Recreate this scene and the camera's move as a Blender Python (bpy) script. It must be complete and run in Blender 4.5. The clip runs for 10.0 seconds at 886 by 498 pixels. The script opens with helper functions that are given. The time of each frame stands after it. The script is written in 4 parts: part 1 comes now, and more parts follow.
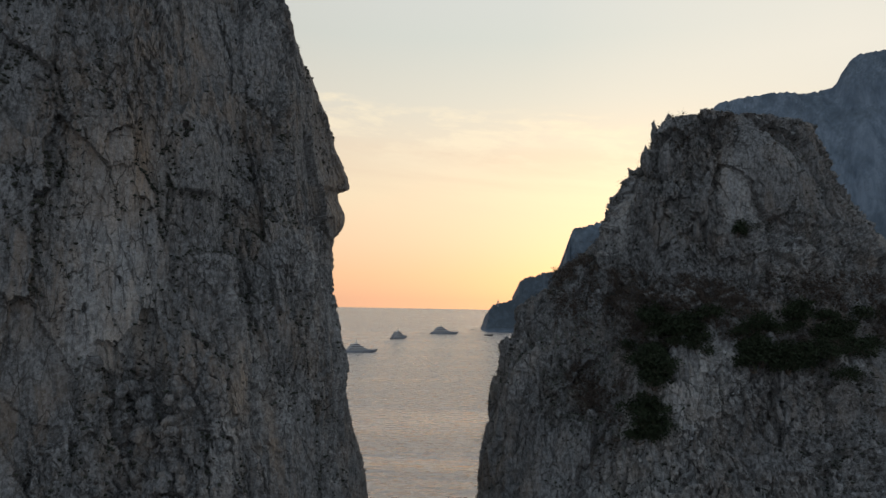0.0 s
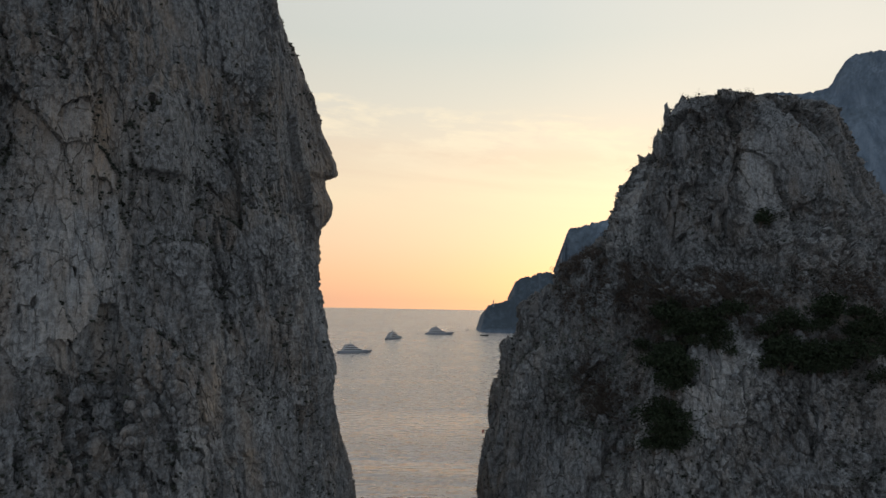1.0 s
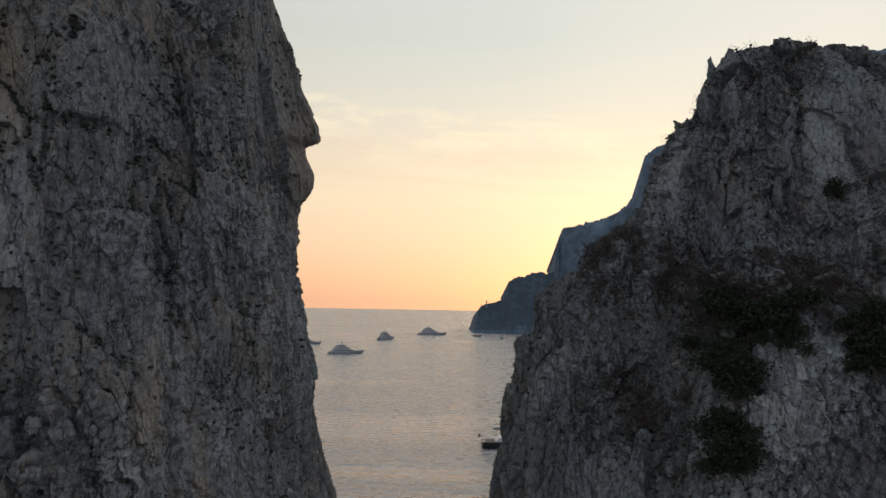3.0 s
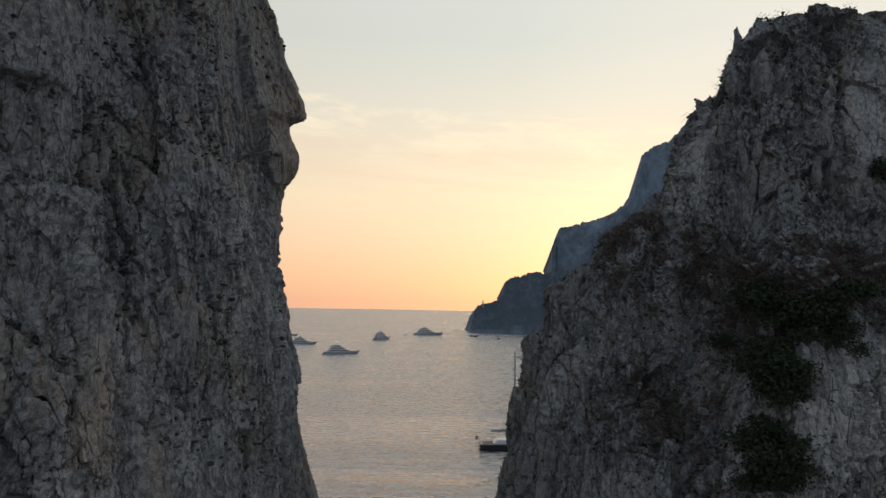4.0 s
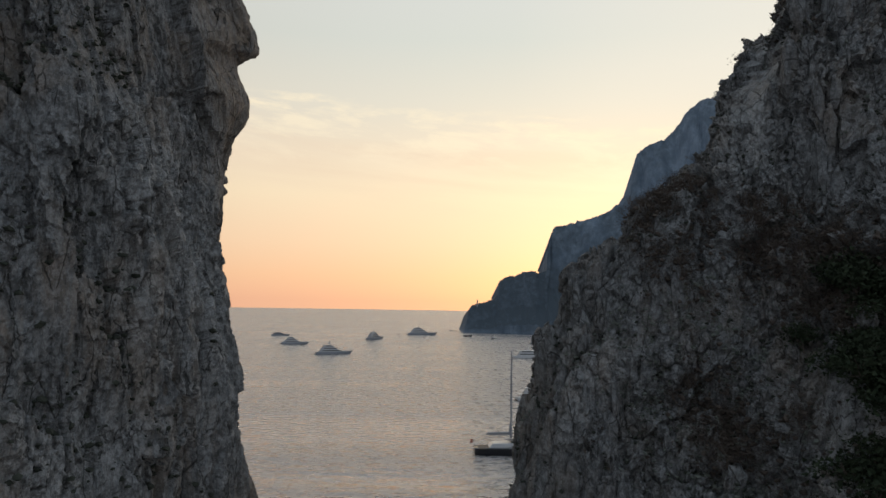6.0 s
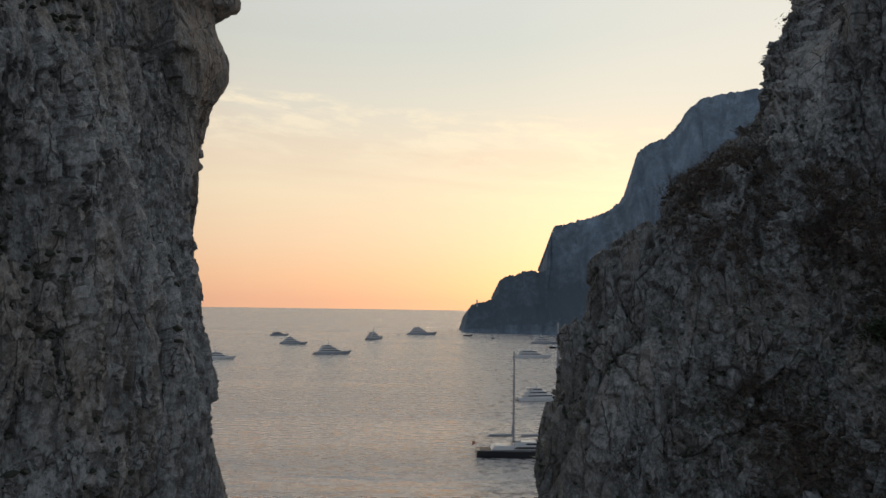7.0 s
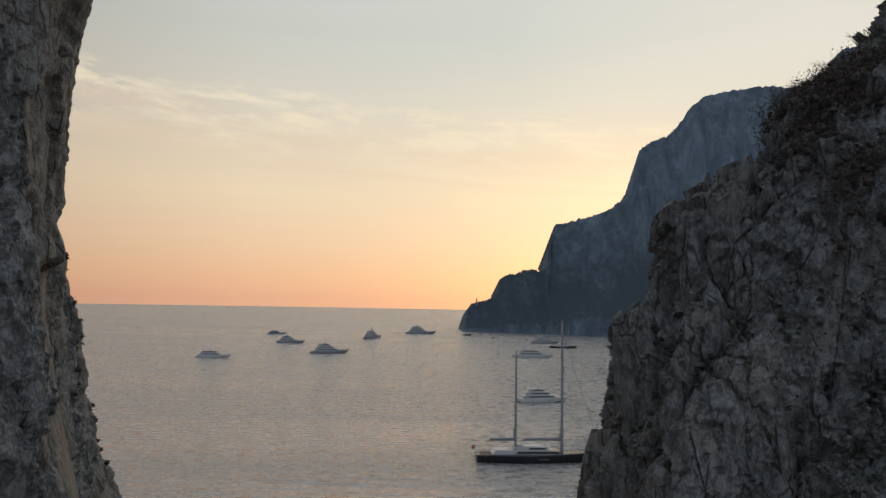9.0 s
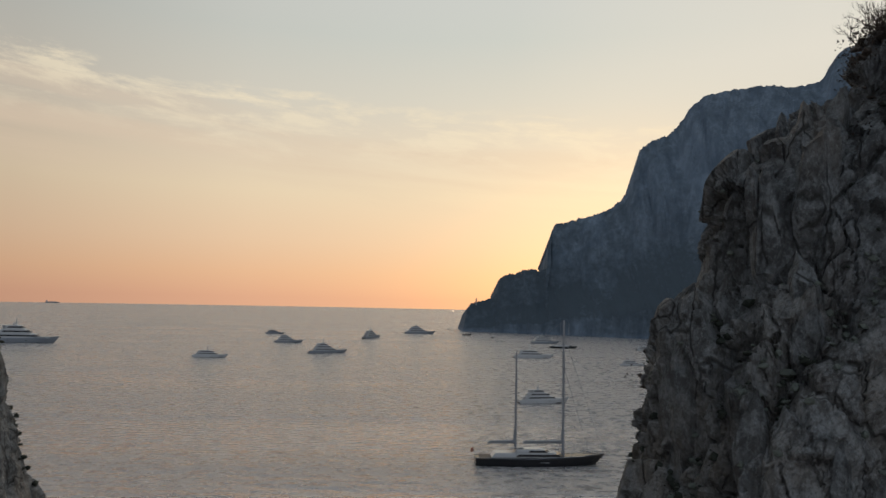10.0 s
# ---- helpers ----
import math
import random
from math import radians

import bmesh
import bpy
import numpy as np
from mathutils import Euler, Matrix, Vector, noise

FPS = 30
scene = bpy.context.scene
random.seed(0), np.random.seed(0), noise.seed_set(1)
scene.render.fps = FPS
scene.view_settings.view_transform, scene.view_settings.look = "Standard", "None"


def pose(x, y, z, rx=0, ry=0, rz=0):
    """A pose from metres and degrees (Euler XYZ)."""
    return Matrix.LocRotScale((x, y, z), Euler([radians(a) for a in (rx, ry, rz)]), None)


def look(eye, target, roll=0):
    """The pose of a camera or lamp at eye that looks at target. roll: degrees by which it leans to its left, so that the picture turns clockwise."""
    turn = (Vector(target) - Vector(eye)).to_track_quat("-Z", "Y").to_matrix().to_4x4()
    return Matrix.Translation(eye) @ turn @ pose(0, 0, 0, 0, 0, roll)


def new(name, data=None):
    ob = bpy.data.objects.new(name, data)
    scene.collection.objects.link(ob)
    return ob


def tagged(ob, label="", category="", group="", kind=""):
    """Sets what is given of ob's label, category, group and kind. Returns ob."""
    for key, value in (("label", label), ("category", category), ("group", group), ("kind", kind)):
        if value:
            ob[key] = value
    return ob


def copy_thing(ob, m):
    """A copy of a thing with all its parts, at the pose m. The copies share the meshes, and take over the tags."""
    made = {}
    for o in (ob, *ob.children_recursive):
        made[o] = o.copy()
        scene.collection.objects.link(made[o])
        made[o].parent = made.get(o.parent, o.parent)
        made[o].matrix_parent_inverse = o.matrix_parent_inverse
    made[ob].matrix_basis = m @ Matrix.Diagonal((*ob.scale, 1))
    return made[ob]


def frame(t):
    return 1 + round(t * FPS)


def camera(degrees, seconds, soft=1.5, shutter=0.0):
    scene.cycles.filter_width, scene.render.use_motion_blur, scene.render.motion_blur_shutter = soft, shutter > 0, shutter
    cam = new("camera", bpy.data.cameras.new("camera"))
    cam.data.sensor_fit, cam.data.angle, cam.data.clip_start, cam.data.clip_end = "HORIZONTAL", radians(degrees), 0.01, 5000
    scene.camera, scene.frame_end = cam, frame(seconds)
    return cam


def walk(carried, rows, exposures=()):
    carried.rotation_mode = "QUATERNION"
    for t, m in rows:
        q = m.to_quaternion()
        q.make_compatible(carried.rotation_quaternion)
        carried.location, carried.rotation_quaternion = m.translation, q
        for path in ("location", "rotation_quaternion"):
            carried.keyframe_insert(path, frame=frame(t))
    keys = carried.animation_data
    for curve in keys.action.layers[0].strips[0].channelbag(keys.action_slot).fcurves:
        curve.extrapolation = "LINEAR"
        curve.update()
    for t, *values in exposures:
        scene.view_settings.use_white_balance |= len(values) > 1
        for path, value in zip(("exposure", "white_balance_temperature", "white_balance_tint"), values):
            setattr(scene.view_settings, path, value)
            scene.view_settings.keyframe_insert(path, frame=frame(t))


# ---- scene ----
cam = camera(65.3, 10.0)
PATH = [
    (0, (-0.377, 0.169, 68.091), (-0.371, 2.164, 68.236), 1.0),
    (0.5, (-0.421, 3.58, 67.79), (-0.408, 5.575, 67.936), 1.0),
    (1, (-0.472, 7.216, 67.532), (-0.452, 9.211, 67.679), 1.0),
    (1.5, (-0.577, 10.582, 67.313), (-0.55, 12.577, 67.459), 1.0),
    (2, (-0.843, 14.205, 66.964), (-0.811, 16.2, 67.11), 1.0),
    (2.5, (-1.182, 17.527, 66.694), (-1.145, 19.521, 66.842), 1.0),
    (4, (-1.54, 27.922, 65.927), (-1.486, 29.916, 66.077), 1.0),
    (4.5, (-1.33, 31.207, 65.702), (-1.271, 33.201, 65.853), 1.0),
    (5, (-0.987, 34.791, 65.449), (-0.925, 36.785, 65.599), 1.0),
    (5.5, (-0.758, 38.042, 65.088), (-0.69, 40.036, 65.239), 1.0),
    (7, (-1.229, 48.176, 64.372), (-1.156, 50.169, 64.522), 0.9),
    (7.5, (-1.489, 51.464, 64.198), (-1.417, 53.457, 64.348), 0.9),
    (8, (-1.242, 55.053, 63.908), (-1.169, 57.046, 64.059), 0.9),
    (8.5, (-0.812, 58.523, 63.714), (-0.737, 60.516, 63.862), 0.9),
    (9, (-0.386, 62.491, 63.363), (-0.312, 64.484, 63.511), 1.1),
    (9.5, (-0.084, 66.029, 63.045), (-0.011, 68.022, 63.195), 1.3),
    (10, (0.387, 69.734, 62.89), (0.462, 71.728, 63.038), 1.2),
]
walk(cam, [(t, look(eye, target, roll)) for t, eye, target, roll in PATH],
     exposures=[(0, 0.15), (2.5, 0.18), (4.5, 0.18), (7.5, 0.12), (9, 0.0), (10, -0.07)])

# ---- light ----
SUN_AZ, SUN_EL = radians(17.0), radians(5.0)   # azimuth from +y towards +x
SUN_DIR = Vector((math.sin(SUN_AZ) * math.cos(SUN_EL), math.cos(SUN_AZ) * math.cos(SUN_EL), math.sin(SUN_EL)))


class Graph:
    """Short hand for building node trees."""

    def __init__(self, tree):
        self.tree = tree
        tree.nodes.clear()

    def node(self, kind, inputs=None, **settings):
        n = self.tree.nodes.new(kind)
        for key, value in settings.items():
            setattr(n, key, value)
        for key, value in (inputs or {}).items():
            if isinstance(value, bpy.types.NodeSocket):
                self.tree.links.new(value, n.inputs[key])
            else:
                n.inputs[key].default_value = value
        return n

    def math(self, op, a, b=0.0, c=0.0, clamp=False):
        return self.node("ShaderNodeMath", {0: a, 1: b, 2: c}, operation=op, use_clamp=clamp).outputs[0]

    def mix(self, fac, a, b, blend="MIX"):
        n = self.node("ShaderNodeMix", data_type="RGBA", blend_type=blend)
        for i, v in ((0, fac), (6, a), (7, b)):
            if isinstance(v, bpy.types.NodeSocket):
                self.tree.links.new(v, n.inputs[i])
            else:
                n.inputs[i].default_value = v if i == 0 else (*v, 1.0)
        return n.outputs[2]

    def ramp(self, fac, stops, smooth=False):
        n = self.node("ShaderNodeValToRGB", {0: fac})
        r = n.color_ramp
        r.interpolation = "EASE" if smooth else "LINEAR"
        while len(r.elements) < len(stops):
            r.elements.new(0.5)
        for e, (p, c) in zip(r.elements, stops):
            e.position = p
            e.color = (c, c, c, 1) if isinstance(c, (int, float)) else (*c, 1)
        return n.outputs[0]

    def noise(self, vector, scale, detail=4.0, rough=0.55, distort=0.0):
        return self.node("ShaderNodeTexNoise", {"Vector": vector, "Scale": scale, "Detail": detail, "Roughness": rough, "Distortion": distort}).outputs[0]

    def scaled(self, vector, s):
        return self.node("ShaderNodeVectorMath", {0: vector, 1: s}, operation="MULTIPLY").outputs[0]


def make_world():
    world = bpy.data.worlds.new("dusk_sky")
    world.use_nodes = True
    scene.world = world
    g = Graph(world.node_tree)
    way = g.node("ShaderNodeTexCoord").outputs["Generated"]
    xyz = g.node("ShaderNodeSeparateXYZ", {0: way})
    up = g.math("MAXIMUM", xyz.outputs[2], 0.0)
    flat = g.node("ShaderNodeVectorMath", {0: g.scaled(way, (1, 1, 0))}, operation="NORMALIZE").outputs[0]
    toward = g.node("ShaderNodeVectorMath", {0: flat, 1: (math.sin(SUN_AZ), math.cos(SUN_AZ), 0)}, operation="DOT_PRODUCT").outputs["Value"]
    glow = g.ramp(up, [(0.0, (0.81, 0.45, 0.30)), (0.035, (0.87, 0.53, 0.335)), (0.08, (0.895, 0.625, 0.415)), (0.15, (0.91, 0.735, 0.505)), (0.21, (0.84, 0.71, 0.535)),
                       (0.28, (0.74, 0.70, 0.59)), (0.36, (0.65, 0.67, 0.61)), (0.45, (0.67, 0.68, 0.645)), (0.62, (0.58, 0.61, 0.62)), (0.85, (0.48, 0.53, 0.56)), (1.0, (0.37, 0.43, 0.49))])
    east = g.ramp(up, [(0.0, (0.32, 0.31, 0.34)), (0.12, (0.36, 0.345, 0.375)), (0.3, (0.32, 0.345, 0.385)), (1.0, (0.34, 0.41, 0.48))])
    side = g.ramp(g.math("MULTIPLY_ADD", toward, 0.5, 0.5), [(0.45, 0.0), (0.62, 0.35), (0.82, 0.92), (1.0, 1.0)])
    # a thin sheet of wispy high cloud with a ragged upper edge
    bearing = g.math("ARCTAN2", xyz.outputs[0], xyz.outputs[1])
    high = g.math("ADD", g.math("TANGENT", g.math("ARCSINE", up)), g.math("MULTIPLY", bearing, 0.08))
    chart = g.node("ShaderNodeCombineXYZ", {0: bearing, 1: high, 2: 0.0}).outputs[0]
    ragged = g.noise(g.scaled(chart, (4.5, 13.0, 1.0)), 1.0, 8.0, 0.62, 0.2)
    high = g.math("ADD", high, g.math("MULTIPLY_ADD", ragged, 0.13, -0.065))
    feather = g.noise(g.scaled(chart, (9.0, 34.0, 1.0)), 1.0, 10.0, 0.68, 0.25)
    wisps = g.math("MULTIPLY", g.ramp(feather, [(0.45, 0.0), (0.61, 1.0)]), g.ramp(high, [(0.175, 0.0), (0.235, 0.75), (0.268, 1.0), (0.285, 0.0)]))
    lanes = g.noise(g.scaled(chart, (1.6, 22.0, 1.0)), 1.0, 4.0, 0.55, 0.5)
    veil = g.math("MULTIPLY", g.ramp(lanes, [(0.42, 0.0), (0.62, 1.0)]), g.ramp(high, [(0.11, 0.0), (0.18, 1.0), (0.235, 0.8), (0.275, 0.0)]))
    dim = g.ramp(g.math("MULTIPLY_ADD", toward, 0.5, 0.5), [(0.6, (0.58, 0.55, 0.54)), (0.84, (0.74, 0.71, 0.70)), (0.93, (0.94, 0.925, 0.92)), (1.0, 1.0)])
    sky = g.mix(side, east, g.mix(1.0, glow, dim, "MULTIPLY"))
    bloom = g.math("MULTIPLY", g.ramp(g.math("MULTIPLY_ADD", g.math("SINE", g.math("SUBTRACT", bearing, SUN_AZ)), 0.5, 0.5), [(0.42, 0.0), (0.62, 1.0), (0.9, 1.0), (1.0, 0.0)]), side)
    bloom = g.math("MULTIPLY", bloom, g.ramp(up, [(0.20, 0.0), (0.32, 1.0), (0.5, 0.8), (0.8, 0.0)]))
    sky = g.mix(g.math("MULTIPLY", bloom, 0.7), sky, (0.86, 0.80, 0.69))
    # added bright patch of sky, above the camera's view, to lift the sea
    crown = g.math("MULTIPLY", g.ramp(g.math("MULTIPLY_ADD", toward, 0.5, 0.5), [(0.89, 0.0), (0.95, 0.4), (0.99, 1.0)]), g.ramp(up, [(0.44, 0.0), (0.60, 1.0), (0.78, 0.7), (0.95, 0.0)]))
    sky = g.mix(crown, sky, (2.2, 1.85, 1.5))
    sky = g.mix(g.math("MULTIPLY", veil, 0.45), sky, (0.76, 0.585, 0.43))
    sky = g.mix(g.math("MULTIPLY", wisps, 0.75), sky, (0.93, 0.80, 0.58))
    air = g.node("ShaderNodeTexSky", sky_type="NISHITA", sun_disc=False, sun_elevation=SUN_EL, sun_rotation=SUN_AZ)
    both = g.node("ShaderNodeAddShader", {0: g.node("ShaderNodeBackground", {"Color": sky, "Strength": 0.92}).outputs[0],
                                          1: g.node("ShaderNodeBackground", {"Color": air.outputs[0], "Strength": 0.012}).outputs[0]})
    g.node("ShaderNodeOutputWorld", {0: both.outputs[0]})


make_world()
sun = new("sun", bpy.data.lights.new("sun", "SUN"))
sun.data.energy, sun.data.angle, sun.data.color = 0.5, radians(10), (1.0, 0.72, 0.48)
sun.matrix_world = look((0, 0, 300), Vector((0, 0, 300)) - SUN_DIR)


# ---- materials ----
def material(name, build):
    m = bpy.data.materials.new(name)
    m.use_nodes = True
    g = Graph(m.node_tree)
    g.node("ShaderNodeOutputMaterial", {0: build(g)})
    return m


def bsdf(g, color, rough=0.8, normal=None, metal=0.0, specular=0.4, **more):
    n = g.node("ShaderNodeBsdfPrincipled")
    for key, v in {"Base Color": color, "Roughness": rough, "Metallic": metal, "Specular IOR Level": specular, **more}.items():
        if isinstance(v, bpy.types.NodeSocket):
            g.tree.links.new(v, n.inputs[key])
        else:
            n.inputs[key].default_value = (*v, 1.0) if isinstance(v, tuple) and len(v) == 3 else v
    if normal is not None:
        g.tree.links.new(normal, n.inputs["Normal"])
    return n.outputs[0]


def place(g):
    return g.node("ShaderNodeNewGeometry").outputs["Position"]


def bump(g, height, strength, distance):
    return g.node("ShaderNodeBump", {"Height": height, "Strength": strength, "Distance": distance}).outputs[0]


def limestone(tan, dark, tone, patina):
    """Weathered grey limestone: flecked stone, tan stains, dark lichen; fresher where the mesh says so."""
    def build(g):
        p = place(g)
        fresh = g.node("ShaderNodeAttribute", attribute_name="fresh").outputs["Fac"]
        rust = g.node("ShaderNodeAttribute", attribute_name="rust").outputs["Fac"]
        broad = g.noise(p, 0.12, 5.0, 0.6)
        patch = g.noise(g.scaled(p, (1, 1, 0.55)), 0.9, 7.0, 0.68)
        streak = g.noise(g.scaled(p, (0.9, 0.9, 0.10)), 1.0, 5.0, 0.6, 0.6)
        drip = g.noise(g.scaled(p, (3.0, 3.0, 0.25)), 1.0, 5.0, 0.62, 0.3)
        grain = g.noise(p, 5.0, 8.0, 0.72)
        fleck = g.noise(g.scaled(p, (1, 1, 0.6)), 13.0, 5.0, 0.7)
        stone = g.math("ADD", g.math("MULTIPLY", patch, 0.55), g.math("MULTIPLY", grain, 0.45))
        c = g.mix(g.ramp(stone, [(0.40, 0.0), (0.60, 1.0)]), tuple(v * tone for v in (0.175, 0.188, 0.20)), tuple(v * tone for v in (0.40, 0.424, 0.44)))
        # dark lichen over the old faces, pale streaked stone on the fresh ones
        crust = g.math("SUBTRACT", g.ramp(g.math("ADD", g.math("MULTIPLY", patch, 0.6), g.math("MULTIPLY", broad, 0.4)), [(0.40, 0.25), (0.58, 1.0)]), g.math("MULTIPLY", fresh, 1.0), clamp=True)
        c = g.mix(g.math("MULTIPLY", crust, patina), c, (0.088, 0.094, 0.10))
        pale = g.math("MULTIPLY", fresh, g.ramp(streak, [(0.40, 0.15), (0.62, 0.85)]))
        c = g.mix(pale, c, tuple(v * tone for v in (0.47, 0.475, 0.468)))
        mottle = g.noise(g.scaled(p, (1, 1, 0.7)), 2.4, 9.0, 0.76)
        c = g.mix(g.math("MULTIPLY", g.ramp(mottle, [(0.48, 0.0), (0.56, 0.85)]), g.math("MULTIPLY_ADD", fresh, -0.6, 1.0, True)), c, (0.085, 0.088, 0.09))
        c = g.mix(g.math("MULTIPLY", g.ramp(mottle, [(0.36, 0.6), (0.45, 0.0)]), 0.6), c, tuple(v * tone for v in (0.45, 0.468, 0.475)))
        ochre = g.mix(g.ramp(drip, [(0.35, 0.0), (0.65, 1.0)]), (0.27, 0.20, 0.145), (0.44, 0.36, 0.275))
        tint = g.math("MULTIPLY", g.ramp(broad, [(0.46, 0.0), (0.58, 1.0)]), g.ramp(streak, [(0.42, 0.0), (0.58, 1.0)]))
        tint = g.math("ADD", g.math("MULTIPLY", tint, tan), g.math("MULTIPLY", rust, g.ramp(drip, [(0.30, 0.3), (0.60, 0.9)])), clamp=True)
        c = g.mix(tint, c, ochre)
        stain = g.math("MULTIPLY", g.ramp(drip, [(0.56, 0.0), (0.68, 1.0)]), g.ramp(streak, [(0.44, 1.0), (0.60, 0.1)]))
        c = g.mix(g.math("MULTIPLY", stain, dark), c, (0.07, 0.07, 0.07))
        c = g.mix(g.ramp(fleck, [(0.53, 0.0), (0.66, 0.65)]), c, (0.105, 0.108, 0.106))
        c = g.mix(g.ramp(fleck, [(0.30, 0.5), (0.42, 0.0)]), c, tuple(v * tone for v in (0.46, 0.48, 0.49)))
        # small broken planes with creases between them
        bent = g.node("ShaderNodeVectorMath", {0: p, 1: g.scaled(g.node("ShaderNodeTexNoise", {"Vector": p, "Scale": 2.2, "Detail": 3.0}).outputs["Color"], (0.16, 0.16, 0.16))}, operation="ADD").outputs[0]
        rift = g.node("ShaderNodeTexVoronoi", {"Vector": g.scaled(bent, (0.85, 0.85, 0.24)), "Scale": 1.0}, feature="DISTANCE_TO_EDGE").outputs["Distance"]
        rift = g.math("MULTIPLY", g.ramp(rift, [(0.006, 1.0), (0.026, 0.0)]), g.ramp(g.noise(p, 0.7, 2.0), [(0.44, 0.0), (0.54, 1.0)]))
        # shade inside the cracks, put into the colour as near-black lines
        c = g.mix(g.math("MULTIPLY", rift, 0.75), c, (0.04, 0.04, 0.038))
        relief = g.math("ADD", g.math("MULTIPLY", grain, 0.085), g.math("MULTIPLY", fleck, 0.03))
        for size, deep in (((2.1, 2.1, 0.8), 0.10), ((6.0, 6.0, 3.0), 0.045)):
            at = g.scaled(bent, size)
            rim = g.node("ShaderNodeTexVoronoi", {"Vector": at, "Scale": 1.0}, feature="DISTANCE_TO_EDGE").outputs["Distance"]
            cell = g.node("ShaderNodeTexVoronoi", {"Vector": at, "Scale": 1.0})
            out = g.node("ShaderNodeVectorMath", {0: at, 1: cell.outputs["Position"]}, operation="SUBTRACT").outputs[0]
            slope = g.node("ShaderNodeVectorMath", {0: cell.outputs["Color"], 1: (0.5, 0.5, 0.5)}, operation="SUBTRACT").outputs[0]
            plane = g.node("ShaderNodeVectorMath", {0: out, 1: slope}, operation="DOT_PRODUCT").outputs["Value"]
            body = g.ramp(rim, [(0.0, 0.0), (0.14, 1.0)])
            relief = g.math("ADD", relief, g.math("MULTIPLY", g.math("MULTIPLY", g.math("ADD", plane, 0.25), body), deep))
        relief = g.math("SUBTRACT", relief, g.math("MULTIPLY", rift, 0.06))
        return bsdf(g, c, 0.92, bump(g, relief, 1.0, 1.0), specular=0.2)
    return build


def sea_water(g):
    p = place(g)
    swell = g.noise(g.scaled(p, (0.014, 0.055, 1.0)), 1.0, 4.0, 0.6)
    chop = g.noise(g.scaled(p, (0.09, 0.24, 1.0)), 1.0, 4.0, 0.6, 0.3)
    ripple = g.noise(g.scaled(p, (0.6, 1.6, 1.0)), 1.0, 3.0, 0.6)
    calm = g.noise(g.scaled(p, (0.0016, 0.014, 1.0)), 1.0, 5.0, 0.62, 0.5)
    lane = g.ramp(calm, [(0.38, 0.0), (0.50, 0.7), (0.62, 1.0)])
    ruffle = g.noise(g.scaled(p, (0.14, 0.26, 1.0)), 1.0, 5.0, 0.68, 0.2)
    rough = g.math("MULTIPLY_ADD", g.ramp(ruffle, [(0.42, 0.0), (0.58, 1.0)]), 0.25, g.math("MULTIPLY_ADD", lane, 0.08, 0.12))
    h = g.math("ADD", g.math("MULTIPLY", swell, 2.6), g.math("MULTIPLY", chop, 1.5))
    h = g.math("ADD", h, g.math("MULTIPLY", ripple, 0.5))
    # a breeze roughens the open sea far out
    breeze = g.ramp(g.math("DIVIDE", g.node("ShaderNodeSeparateXYZ", {0: p}).outputs[1], 9000.0, clamp=True), [(0.08, 0.0), (0.6, 0.8)])
    h = g.math("MULTIPLY", h, g.math("ADD", g.math("MULTIPLY_ADD", lane, 0.65, 0.5), breeze))
    return bsdf(g, (0.105, 0.100, 0.112), rough, bump(g, h, 1.0, 3.4), specular=1.0, IOR=2.6)


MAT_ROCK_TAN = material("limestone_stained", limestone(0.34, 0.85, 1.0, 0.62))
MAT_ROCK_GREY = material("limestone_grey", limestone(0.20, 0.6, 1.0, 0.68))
MAT_SEA = material("sea_water", sea_water)


def mountain_rock(g):
    """Far grey cliffs with upright furrows, dark scrub on the slopes and pale screes, tinted with haze."""
    p = place(g)
    furrow = g.noise(g.scaled(p, (1, 1, 0.12)), 0.045, 7.0, 0.62, 0.3)
    broad = g.noise(g.scaled(p, (1, 1, 0.5)), 0.009, 4.0, 0.6)
    fine = g.noise(p, 0.09, 7.0, 0.72)
    high = g.node("ShaderNodeSeparateXYZ", {0: p}).outputs[2]
    face = g.node("ShaderNodeSeparateXYZ", {0: g.node("ShaderNodeNewGeometry").outputs["Normal"]}).outputs[2]
    scrub = g.math("ADD", g.ramp(g.math("DIVIDE", high, 400.0), [(0.004, 0.0), (0.022, 0.55), (0.12, 0.85), (0.40, 0.55), (0.80, 0.05)]), g.math("MULTIPLY_ADD", fine, 1.8, -0.95))
    scrub = g.math("ADD", scrub, g.ramp(face, [(0.25, 0.0), (0.6, 0.5)]))
    scrub = g.math("SUBTRACT", scrub, g.ramp(broad, [(0.55, 0.0), (0.68, 0.55)]), clamp=True)
    # the blue of distant haze is mixed into the stone and scrub colours
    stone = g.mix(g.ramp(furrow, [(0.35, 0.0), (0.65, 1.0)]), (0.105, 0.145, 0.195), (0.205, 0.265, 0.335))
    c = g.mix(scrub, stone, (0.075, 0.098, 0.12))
    return bsdf(g, c, 0.95, bump(g, g.math("ADD", fine, g.math("MULTIPLY", furrow, 2.0)), 0.5, 2.0), specular=0.1)


MAT_MOUNTAIN = material("far_limestone_and_scrub_hazed", mountain_rock)


def hash3(ix, iy, iz, seed):
    """A number from 0 to 1 for each lattice corner."""
    h = ix.astype(np.uint32) * np.uint32(374761393) + iy.astype(np.uint32) * np.uint32(668265263) + iz.astype(np.uint32) * np.uint32(2246822519) + np.uint32(seed * 3266489917 % 4294967296)
    h = (h ^ (h >> np.uint32(13))) * np.uint32(1274126177)
    h = (h ^ (h >> np.uint32(16))) * np.uint32(2654435761)
    return ((h ^ (h >> np.uint32(15))) & np.uint32(0xFFFFFF)).astype(np.float32) / np.float32(16777216)


